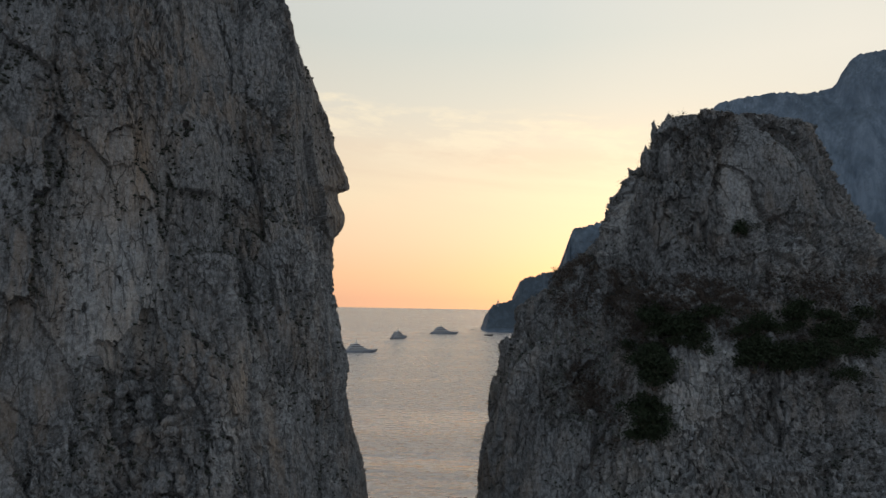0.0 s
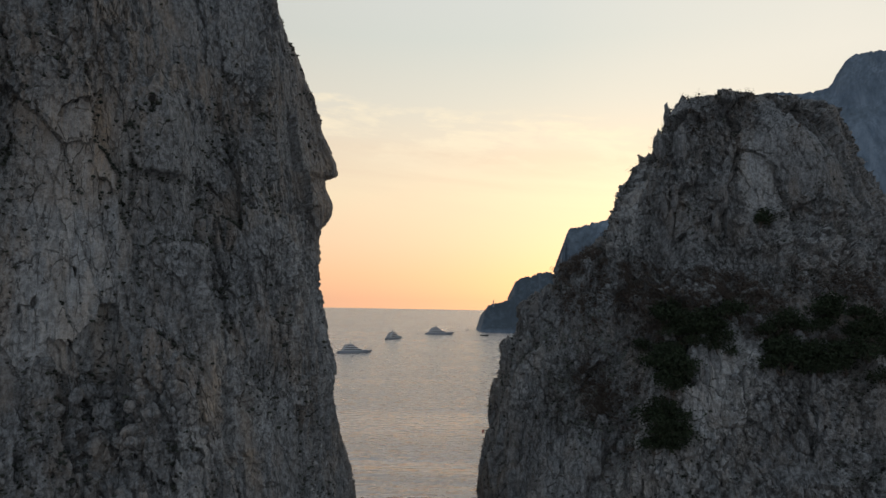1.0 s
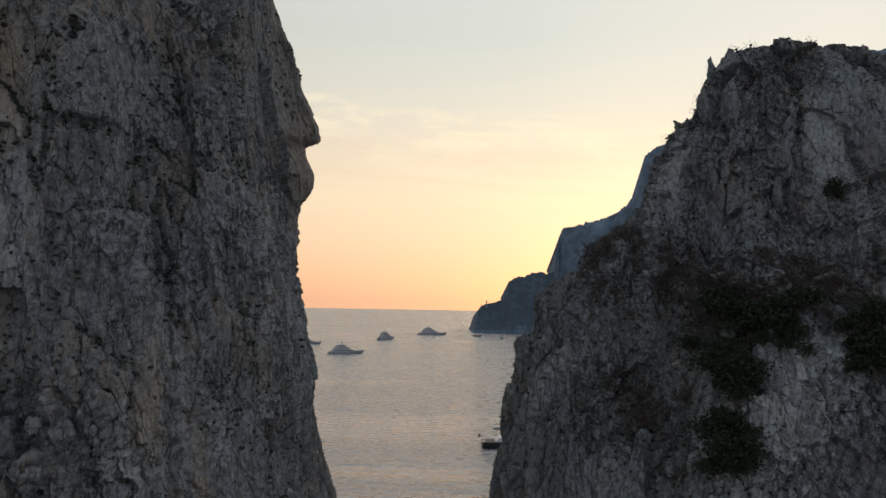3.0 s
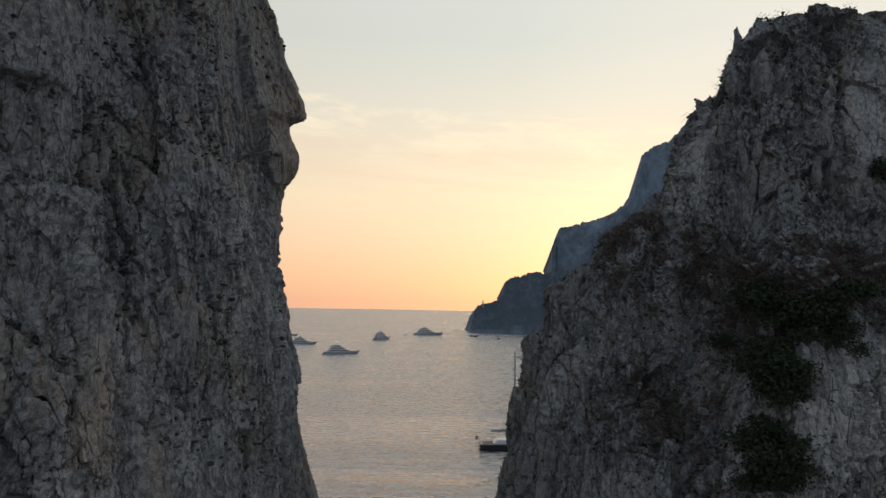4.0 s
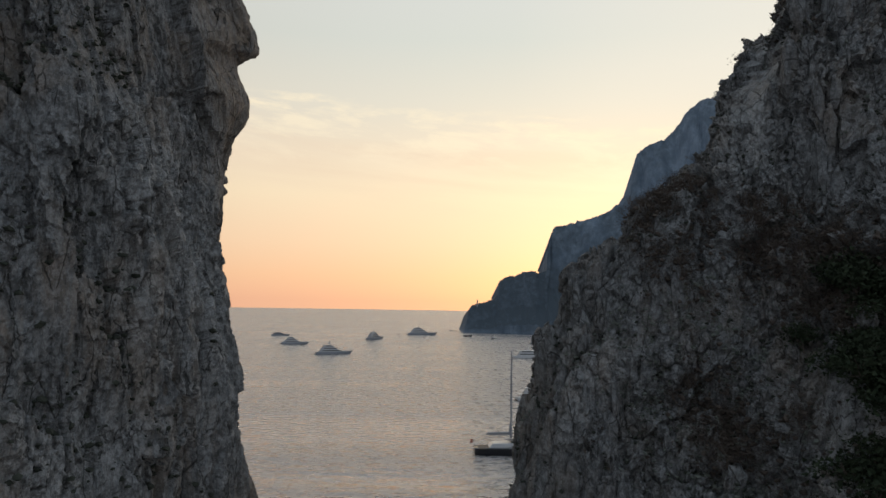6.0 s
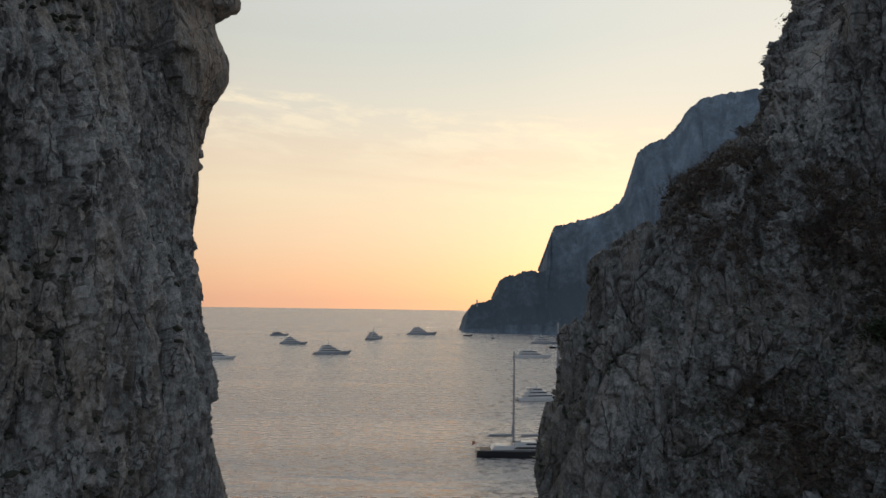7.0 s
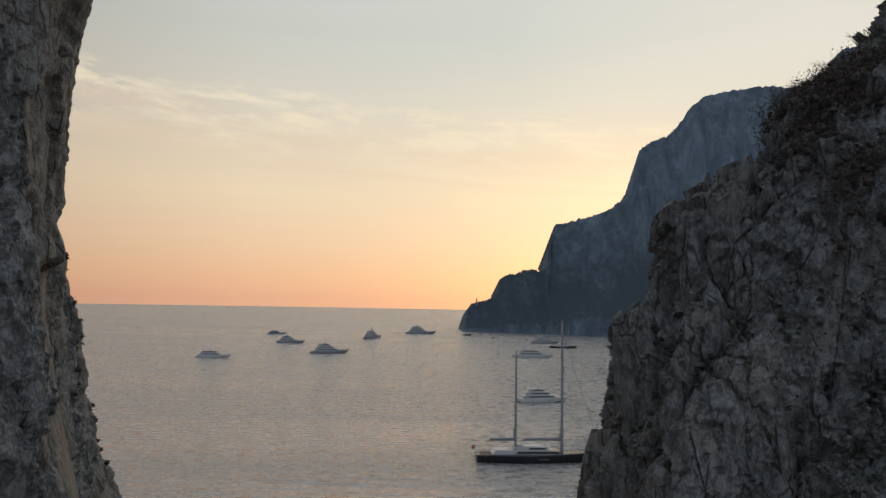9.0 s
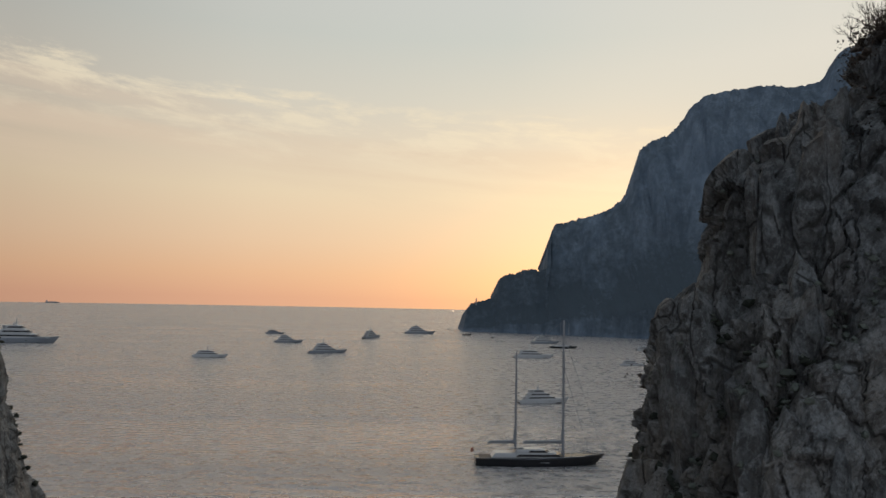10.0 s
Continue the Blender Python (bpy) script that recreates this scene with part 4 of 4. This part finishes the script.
def on_face(P, x, z):
    """The foremost point of a rock near x and z."""
    q = P.reshape(-1, 3)
    near = q[(np.abs(q[:, 0] - x) < 0.5) & (np.abs(q[:, 2] - z) < 0.5)]
    return near[near[:, 1].argmin()] if len(near) else None


def on_top(P, x, y):
    """The highest point of a rock near x and y."""
    q = P.reshape(-1, 3)
    near = q[(np.abs(q[:, 0] - x) < 0.4) & (np.abs(q[:, 1] - y) < 0.4)]
    return near[near[:, 2].argmax()] if len(near) else None


def standing(at, size, rnd):
    m = pose(at[0], at[1], at[2] - 0.12, rnd.uniform(-8, 8), rnd.uniform(-8, 8), rnd.uniform(0, 360))
    return m @ Matrix.Diagonal((size * rnd.uniform(0.9, 1.3), size * rnd.uniform(0.9, 1.3), size, 1))


def plant(models, spots, rnd):
    """Sets a copy of one of the models at each (point, size); the models themselves take the first spots."""
    for k, (at, size) in enumerate(spots):
        model = models[k % len(models)]
        m = standing(at, size, rnd)
        ob = model if k < len(models) else copy_thing(model, Matrix.Identity(4))
        ob.matrix_basis = m


rnd = random.Random(11)
greens = [shrub("evergreen_bush", 20 + k, 1.0, MAT_GREEN, 900, 0.055, "dense dark green evergreen bush on a rock terrace", "evergreen bushes") for k in range(4)]
spots = []
for x, z, across, down, count in ((26.6, 65.0, 2.6, 1.9, 14), (36.0, 64.0, 3.4, 2.8, 20), (41.2, 65.8, 2.2, 1.9, 9), (40.6, 62.2, 1.3, 1.2, 4), (45.8, 65.5, 1.8, 1.8, 5), (22.0, 60.8, 1.5, 2.2, 12), (21.2, 56.4, 1.2, 2.4, 9), (35.3, 77.0, 1.2, 0.5, 2)):
    for _ in range(count):
        at = on_face(EAST_P, x + rnd.uniform(-1, 1) * across, z + rnd.uniform(-1, 1) * down)
        if at is not None:
            spots.append((at, rnd.uniform(1.7, 2.8)))
plant(greens, spots, rnd)
dries = [shrub("dry_shrub", 40 + k, 1.0, MAT_DRY, 620, 0.022, "dry reddish-brown shrub rooted in a rock ledge", "dry shrubs") for k in range(4)]
at, n = scatter(EAST_P, rng, 240, lambda P, N: terrace(P, N) * (P[..., 0] > 14.5) * (P[..., 2] < 80))
plant(dries, [(a, rnd.uniform(0.7, 1.5)) for a in at], rnd)
bares = [shrub("bare_shrub", 60 + k, 1.0, MAT_TWIG, 0, 0.05, "leafless thin-branched shrub against the evening sky", "bare shrubs") for k in range(2)]
spots = []
for x, y, size in ((21.0, 88.7, 1.0), (18.2, 93.0, 1.3), (13.9, 90.4, 1.3), (14.8, 90.9, 1.5), (16.2, 92.0, 1.1), (20.5, 94.0, 1.6)):
    at = on_top(EAST_P, x, y)
    if at is not None:
        spots.append((at, size))
plant(bares, spots, rnd)


# ---- boats ----
MAT_WHITE = material("white_gelcoat", lambda g: bsdf(g, g.mix(g.noise(place(g), 0.8), (0.46, 0.485, 0.51), (0.56, 0.58, 0.60)), 0.3))
MAT_GREYHULL = material("grey_hull_paint", lambda g: bsdf(g, g.mix(g.noise(place(g), 0.5), (0.21, 0.24, 0.28), (0.28, 0.31, 0.35)), 0.3))
MAT_NAVY = material("black_hull_paint", lambda g: bsdf(g, g.mix(g.noise(place(g), 0.5), (0.008, 0.010, 0.014), (0.016, 0.018, 0.022)), 0.2))
MAT_WINDOW = material("tinted_glass_band", lambda g: bsdf(g, (0.012, 0.014, 0.018), 0.08))
MAT_TEAK = material("teak_deck", lambda g: bsdf(g, g.mix(g.noise(g.scaled(place(g), (3, 14, 1)), 1.0), (0.07, 0.056, 0.046), (0.12, 0.096, 0.078)), 0.7))
MAT_SPAR = material("pale_grey_spar", lambda g: bsdf(g, g.mix(g.noise(place(g), 0.6), (0.22, 0.24, 0.27), (0.30, 0.32, 0.35)), 0.35))
MAT_WIRE = material("steel_wire", lambda g: bsdf(g, g.mix(g.noise(place(g), 2.0), (0.22, 0.22, 0.23), (0.32, 0.32, 0.33)), 0.4, metal=0.6))
MAT_FLAG = material("red_ensign_cloth", lambda g: bsdf(g, g.mix(g.noise(place(g), 1.0), (0.22, 0.07, 0.05), (0.30, 0.10, 0.07)), 0.8))


def hull_mesh(name, length, beam, freeboard, bow_rise, rake, mat, stern=0.75):
    """A ship's hull from stern (-x) to bow (+x), waterline at 0, with flare, sheer and a raked stem."""
    rows, cols = 28, 17
    P = np.zeros((rows, cols, 3))
    for i in range(rows):
        f = i / (rows - 1)
        half = beam / 2 * (stern + (1 - stern) * math.sin(min(f / 0.45, 1) * math.pi / 2)) * (1 - max(0, (f - 0.5) / 0.5) ** 2.2)
        top = freeboard + bow_rise * max(0, f - 0.25) ** 1.8
        for j in range(cols):
            a = (j / (cols - 1) - 0.5) * 2
            v = 1 - abs(a)                                  # 1 at the keel, 0 at the rail
            z = top - v * (top + 0.12 * beam)
            narrow = 1 - 0.35 * max(0, f - 0.4) * v - 0.9 * max(0, v - 0.7) ** 1.2
            P[i, j] = (-length / 2 + f * length + rake * f ** 6 * (1 - v) - rake * 0.9 * f ** 6, math.copysign(half * max(narrow, 0.02), a) if abs(a) > 1e-6 else 0, z)
    me = grid_mesh(name, P, False, mat)
    bm = bmesh.new()
    bm.from_mesh(me)
    bm.verts.ensure_lookup_table()
    bm.faces.new([bm.verts[j] for j in range(cols)])            # transom
    for i in range(rows - 1):                                   # deck, a little below the rail
        bm.faces.new((bm.verts[i * cols], bm.verts[(i + 1) * cols], bm.verts[(i + 1) * cols + cols - 1], bm.verts[i * cols + cols - 1]))
    bmesh.ops.recalc_face_normals(bm, faces=bm.faces)
    bm.to_mesh(me)
    bm.free()
    return me


def tier_mesh(name, x0, x1, width, z0, z1, front, back, mat, bevel=0.25, taper=0.9):
    """A deckhouse with raked ends, sides leaning in and rounded edges."""
    bm = bmesh.new()
    lo = [bm.verts.new(v) for v in ((x0, -width / 2, z0), (x1 - 0.25 * width, -width / 2, z0), (x1, -width * 0.22, z0), (x1, width * 0.22, z0), (x1 - 0.25 * width, width / 2, z0), (x0, width / 2, z0))]
    hi = [bm.verts.new((v.co.x - (front if v.co.x > (x0 + x1) / 2 else -back), v.co.y * taper, z1)) for v in lo]
    bm.faces.new(lo[::-1])
    bm.faces.new(hi)
    for k in range(6):
        bm.faces.new((lo[k], lo[(k + 1) % 6], hi[(k + 1) % 6], hi[k]))
    bmesh.ops.bevel(bm, geom=bm.edges[:], offset=bevel, segments=2, affect="EDGES")
    return from_bmesh(name, bm, mat)


def pole_mesh(name, spans, mat, sides=8):
    """Round spars: (from, to, radius, radius)."""
    bm = bmesh.new()
    for a, b, ra, rb in spans:
        branch(bm, a, b, ra, rb, sides)
    return from_bmesh(name, bm, mat, True)


def dome_mesh(name, at, radius, mat):
    bm = bmesh.new()
    bmesh.ops.create_uvsphere(bm, u_segments=12, v_segments=8, radius=radius)
    for v in bm.verts:
        v.co = Vector((v.co.x, v.co.y, v.co.z * (1.15 if v.co.z > 0 else 0.7))) + Vector(at)
    return from_bmesh(name, bm, mat, True)


def motor_yacht(label, length, decks, hull_mat, upper_mat, mast=1.0):
    """A motor yacht: flared hull with ports, stepped decks that overhang aft, raked windscreens, a radar arch with domes."""
    root = tagged(new("motor_yacht"), label, "yacht", "anchored yachts")
    beam, free = length * 0.19, length * 0.070
    part("hull", hull_mesh("hull", length, beam, free, length * 0.055, length * 0.11, hull_mat), root)
    part("boot_stripe", tier_mesh("boot_stripe", -length * 0.495, length * 0.34, beam * 0.80, -0.2, 0.5, -0.3, 0.0, MAT_NAVY, 0.05), root, "dark stripe at the waterline")
    for x in (-0.20, -0.08, 0.06):
        part("hull_port", tier_mesh("hull_port", length * x, length * (x + 0.075), beam * 1.004, free * 0.50, free * 0.70, 0.2, 0.2, MAT_WINDOW, 0.04), root, "dark hull window")
    part("bulwark", tier_mesh("bulwark", length * 0.02, length * 0.40, beam * 0.80, free * 0.92, free * 1.32, length * 0.03, -length * 0.10, hull_mat, 0.08, 0.98), root)
    part("swim_platform", tier_mesh("swim_platform", -length * 0.535, -length * 0.47, beam * 0.66, 0.3, free * 0.32, 0.1, 0.1, MAT_TEAK, 0.05), root, "low teak platform at the stern")
    z, high = free * 0.96, length * 0.058
    spans = [(-0.375, 0.235), (-0.330, 0.125), (-0.265, 0.020), (-0.20, -0.05)][:decks]
    wide = beam * 0.86
    for k, (a, b) in enumerate(spans):
        x0, x1 = a * length, b * length
        tier = part("deckhouse", tier_mesh("deckhouse", x0, x1, wide, z, z + high, length * 0.075, length * 0.012, upper_mat, 0.12), root)
        part("window_band", tier_mesh("window_band", x0 + length * 0.035, x1 - length * 0.022, wide * 0.985 + 0.10, z + high * 0.46, z + high * 0.80, length * 0.030, length * 0.02, MAT_WINDOW, 0.04, 0.95), tier, "dark tinted window band")
        part("overhang", tier_mesh("overhang", x0 - length * (0.085 if k == 0 else 0.06), x1 - length * 0.050, wide * 1.03, z + high - 0.02, z + high + length * 0.006, length * 0.03, -length * 0.01, upper_mat, 0.06), tier)
        part("stair_wing", tier_mesh("stair_wing", x0 - length * 0.045, x0 + length * 0.02, wide * 0.96, z - 0.05, z + high * 0.98, length * 0.03, length * 0.035, upper_mat, 0.05), tier)
        z += high + length * 0.003
        wide *= 0.86
    m = (spans[-1][0] * 0.45 + spans[-1][1] * 0.55) * length
    part("radar_arch", tier_mesh("radar_arch", m - length * 0.05, m + length * 0.015, wide * 0.9, z - 0.05, z + length * 0.022, length * 0.02, length * 0.02, upper_mat, 0.08), root)
    top = z + length * 0.095 * mast
    part("radar_mast", pole_mesh("radar_mast", [((m - length * 0.012, 0, z), (m - length * 0.020, 0, top), length * 0.011, length * 0.006), ((m - length * 0.02, 0, top - 0.2), (m - length * 0.022, 0, top + length * 0.04 * mast), length * 0.003, 0.06),
                                                ((m - length * 0.017, -beam * 0.15, z + length * 0.045 * mast), (m - length * 0.017, beam * 0.15, z + length * 0.045 * mast), 0.18, 0.18)], upper_mat), root)
    for s in (-1, 1):
        part("radar_dome", dome_mesh("radar_dome", (m - length * 0.045, s * beam * 0.17, z + length * 0.032), length * 0.013, MAT_WHITE), root)
    part("bow_rail", pole_mesh("bow_rail", [((length * 0.26, s * beam * 0.34, free + length * 0.028), (length * 0.49, s * 0.3, free + length * 0.060), 0.06, 0.06) for s in (-1, 1)]
                               + [((length * 0.42, 0, free + length * 0.02), (length * 0.42, 0, free + length * 0.085), 0.08, 0.05)], MAT_WIRE, 5), root)
    return root


def sailing_ketch():
    """A large two-masted yacht with a black hull, furled sails on both booms."""
    L = 48.0
    root = tagged(new("sailing_ketch"), "large two-masted ketch, black hull, pale masts and furled sails", "sailing yacht")
    part("hull", hull_mesh("hull", L + 3, 9.6, 3.0, 2.2, 5.5, MAT_NAVY, 0.62), root, "glossy black hull").location.x = 1.5
    part("gunwale", pole_mesh("gunwale", [((-L / 2, s * 3.0, 3.05), (-L / 2 + 0.45 * L, s * 4.75, 3.06), 0.12, 0.12) for s in (-1, 1)] + [((-L / 2 + 0.45 * L, s * 4.75, 3.06), (0.36 * L, s * 3.25, 3.75), 0.12, 0.12) for s in (-1, 1)]
                                         + [((0.36 * L, s * 3.25, 3.75), (0.56 * L, s * 0.2, 4.5), 0.12, 0.1) for s in (-1, 1)], MAT_SPAR), root, "pale rail along the deck edge")
    part("deck", tier_mesh("deck", -L * 0.47, L * 0.33, 7.4, 2.7, 3.15, 0.3, 0.2, MAT_TEAK, 0.05), root, "worn teak deck")
    low = part("deckhouse", tier_mesh("deckhouse", -18.0, 10.0, 6.6, 3.0, 4.9, 2.6, 1.6, MAT_WHITE, 0.3), root, "long low white deckhouse")
    part("window_band", tier_mesh("window_band", -8.5, 10.6, 6.66, 3.55, 4.40, 0.9, 1.2, MAT_WINDOW, 0.05, 0.95), low, "dark wraparound window band")
    top = part("pilothouse", tier_mesh("pilothouse", -9.0, 6.0, 5.4, 4.8, 6.2, 3.2, 0.8, MAT_WHITE, 0.3), root, "white pilothouse")
    part("window_band", tier_mesh("window_band", -3.5, 5.2, 5.46, 5.1, 5.75, 1.1, 0.6, MAT_WINDOW, 0.05, 0.95), top)
    part("bimini", tier_mesh("bimini", -11.0, -5.0, 4.6, 6.5, 6.75, 0.2, 0.2, MAT_SPAR, 0.08), root)
    # a white strip stands in for the reflection along the hull ports
    part("port_glint", tier_mesh("port_glint", 0.5, 6.5, 9.72, 1.6, 1.95, 0.1, 0.1, MAT_WHITE, 0.04), root, "white strip painted as the reflection of the hull ports")
    for name, x, high, boom, radius in (("mizzen_mast", -8.2, 43.5, 10.4, 0.40), ("main_mast", 10.6, 56.0, 15.5, 0.50)):
        mast = part(name, pole_mesh(name, [((x, 0, 3.0), (x, 0, high), radius * 1.15, radius * 0.8)], MAT_SPAR, 12), root)
        part("furled_sail", pole_mesh("furled_sail", [((x - 0.7, 0, 8.9), (x - boom, 0, 8.7), 0.55, 0.40), ((x - 0.55, 0, 8.6), (x - 0.5, 0, 13.5), 0.55, 0.12)], MAT_SPAR, 10), mast, "pale sail furled along the boom")
        part("boom", pole_mesh("boom", [((x, 0, 8.3), (x - boom - 0.6, 0, 8.1), 0.30, 0.24)], MAT_SPAR, 10), mast)
        part("spreader", pole_mesh("spreader", [((x, -w, z), (x, w, z), 0.09, 0.09) for z, w in ((high * 0.30, 3.4), (high * 0.50, 2.9), (high * 0.70, 2.3), (high * 0.86, 1.6))], MAT_SPAR, 6), mast)
        for s in (-1, 1):
            part("shroud", pole_mesh("shroud", [((x - 0.4, s * 4.3, 3.3), (x, s * 3.4, high * 0.30), 0.05, 0.05), ((x, s * 3.4, high * 0.30), (x, s * 2.3, high * 0.70), 0.05, 0.05), ((x, s * 2.3, high * 0.70), (x, 0, high * 0.97), 0.05, 0.05)], MAT_WIRE, 4), mast)
    part("forestay", pole_mesh("forestay", [((10.6, 0, 50.5), (L * 0.555, 0, 4.5), 0.13, 0.13)], MAT_SPAR, 5), root, "furled headsail on the forestay")
    part("inner_stay", pole_mesh("inner_stay", [((10.6, 0, 38.0), (L * 0.44, 0, 4.2), 0.13, 0.13)], MAT_SPAR, 5), root)
    part("backstay", pole_mesh("backstay", [((-8.2, 0, 43.3), (-L * 0.47, 0, 3.2), 0.03, 0.03), ((10.6, 0, 55.5), (-8.2, 0, 43.0), 0.03, 0.03)], MAT_WIRE, 4), root)
    part("boarding_derrick", pole_mesh("boarding_derrick", [((13.0, -1.5, 3.3), (17.5, -1.8, 12.0), 0.09, 0.06)], MAT_SPAR, 6), root)
    bm = bmesh.new()
    grid = [[bm.verts.new((-L / 2 - 0.6 - 1.1 * u / 4, 0.25 * math.sin(u * 1.3 + v), 4.8 + 1.7 * v / 3 - 0.35 * u / 4)) for u in range(5)] for v in range(4)]
    for v in range(3):
        for u in range(4):
            bm.faces.new((grid[v][u], grid[v][u + 1], grid[v + 1][u + 1], grid[v + 1][u]))
    staff = part("flagstaff", pole_mesh("flagstaff", [((-L / 2 + 0.5, 0, 3.0), (-L / 2 - 0.6, 0, 6.8), 0.07, 0.05)], MAT_SPAR, 6), root)
    part("flag", from_bmesh("flag", bm, MAT_FLAG), staff, "small red ensign")
    return root


def small_boat(label, length, cabin):
    root = tagged(new("small_boat"), label, "boat", "small boats")
    part("hull", hull_mesh("hull", length, length * 0.3, length * 0.12, length * 0.09, length * 0.07, MAT_NAVY if length > 12 else MAT_GREYHULL), root)
    if cabin:
        part("cabin", tier_mesh("cabin", -length * 0.2, length * 0.18, length * 0.2, length * 0.08, length * 0.24, length * 0.06, 0.1, MAT_GREYHULL, 0.08), root)
        part("aerial", pole_mesh("aerial", [((0, 0, length * 0.22), (0, 0, length * 0.45), 0.07, 0.04)], MAT_WIRE, 5), root)
    part("engine_cover", tier_mesh("engine_cover", -length * 0.45, -length * 0.3, length * 0.12, length * 0.07, length * 0.13, 0.1, 0.1, MAT_NAVY, 0.05), root)
    return root


def schooner():
    root = tagged(new("schooner"), "distant two-masted schooner with dark hull and bare masts", "sailing yacht")
    part("hull", hull_mesh("hull", 38, 7.5, 2.4, 2.0, 2.5, MAT_NAVY, 0.6), root)
    part("deckhouse", tier_mesh("deckhouse", -13, 8, 5, 2.2, 4.4, 1.5, 0.5, MAT_WHITE, 0.2), root)
    for x, high in ((-3.5, 35.0), (7.5, 35.0)):
        part("mast", pole_mesh("mast", [((x, 0, 2), (x, 0, high), 0.32, 0.2)], MAT_SPAR), root)
        part("boom", pole_mesh("boom", [((x, 0, 5.5), (x - 9.5, 0, 5.3), 0.35, 0.3)], MAT_SPAR), root)
    return root


ketch = sailing_ketch()
ketch.matrix_basis = pose(48.6, 342.5, 0, 0, 0, 2)
for label, length, decks, hull_mat, upper, mast, (x, y, turn) in (
        ("long grey superyacht with three low decks, at anchor", 84, 3, MAT_GREYHULL, MAT_WHITE, 1.0, (-482, 950, 0)),
        ("white motor yacht with two decks and open flybridge", 36, 2, MAT_WHITE, MAT_WHITE, 1.2, (-208, 792, -4)),
        ("grey motor yacht with three decks and tall mast", 40, 3, MAT_GREYHULL, MAT_WHITE, 1.3, (-174, 1043, -8)),
        ("small far motor yacht with two decks", 32, 2, MAT_GREYHULL, MAT_GREYHULL, 1.2, (-238, 1266, 6)),
        ("grey-hulled motor yacht with three stepped decks", 44, 3, MAT_GREYHULL, MAT_WHITE, 1.3, (-98.5, 872, 16)),
        ("motor yacht lying stern-on with tall stepped decks", 50, 3, MAT_GREYHULL, MAT_WHITE, 1.4, (-68, 1188, 62)),
        ("long motor yacht with low decks and forward mast", 56, 3, MAT_GREYHULL, MAT_WHITE, 1.1, (10, 1366, -3)),
        ("sleek white motor yacht with low raked decks", 46, 2, MAT_WHITE, MAT_WHITE, 1.3, (135, 854, 3)),
        ("white motor yacht with three decks and wide windows", 33.5, 3, MAT_WHITE, MAT_WHITE, 1.0, (82.5, 507, 12)),
        ("far motor yacht lying behind the schooner", 44, 3, MAT_GREYHULL, MAT_WHITE, 1.0, (200, 1130, 2)),
        ("white motor yacht half hidden by the rock", 27, 2, MAT_WHITE, MAT_WHITE, 1.3, (224, 778, -5)),
        ("far motor yacht near the foot of the cliffs", 30, 2, MAT_WHITE, MAT_WHITE, 1.0, (316, 1010, 4))):
    motor_yacht(label, length, decks, hull_mat, upper, mast).matrix_basis = pose(x, y, 0, 0, 0, turn)
schooner().matrix_basis = pose(206, 1028, 0, 0, 0, -2)
for label, length, cabin, (x, y, turn) in (("open launch moored off the headland", 17, False, (94.3, 1335, -3)), ("small cabin boat near the headland", 15, True, (133, 1255, 70)),
                                           ("tiny far launch under way", 8, False, (74.7, 1592, 0)), ("tiny far tender under way", 7, False, (-35, 1367, 0)), ("small tender crossing the bay", 8, False, (-529, 1409, 0)),
                                           ("small open boat beside the cliffs", 7, False, (232, 722, 10))):
    small_boat(label, length, cabin).matrix_basis = pose(x, y, 0, 0, 0, turn)


def cargo_ship():
    root = tagged(new("cargo_ship"), "faint cargo ship far out on the horizon", "ship")
    part("hull", hull_mesh("hull", 76, 12, 5.0, 2.0, 3.0, MAT_GREYHULL), root)
    part("bridge", tier_mesh("bridge", -34, -24, 10, 4.5, 15, 0.8, 0.5, MAT_WHITE, 0.2), root)
    part("deck_cargo", tier_mesh("deck_cargo", -20, 24, 9, 4.5, 8.0, 0.5, 0.5, MAT_GREYHULL, 0.2), root)
    return root


cargo_ship().matrix_basis = pose(-2140, 4245, 0, 0, 0, 20)


def light_tower():
    root = tagged(new("light_tower"), "small pale light tower on the tip of the headland", "lighthouse")
    part("tower", pole_mesh("tower", [((0, 0, -4), (0, 0, 8), 1.6, 1.2)], MAT_SPAR, 12), root)
    part("gallery", pole_mesh("gallery", [((0, 0, 8), (0, 0, 8.6), 1.9, 1.9)], MAT_SPAR, 12), root)
    part("lantern", pole_mesh("lantern", [((0, 0, 8.6), (0, 0, 10.6), 0.9, 0.8), ((0, 0, 10.6), (0, 0, 11.8), 0.9, 0.05)], MAT_GREYHULL, 12), root)
    return root


light_tower().matrix_basis = pose(125.0, 1497, 58)
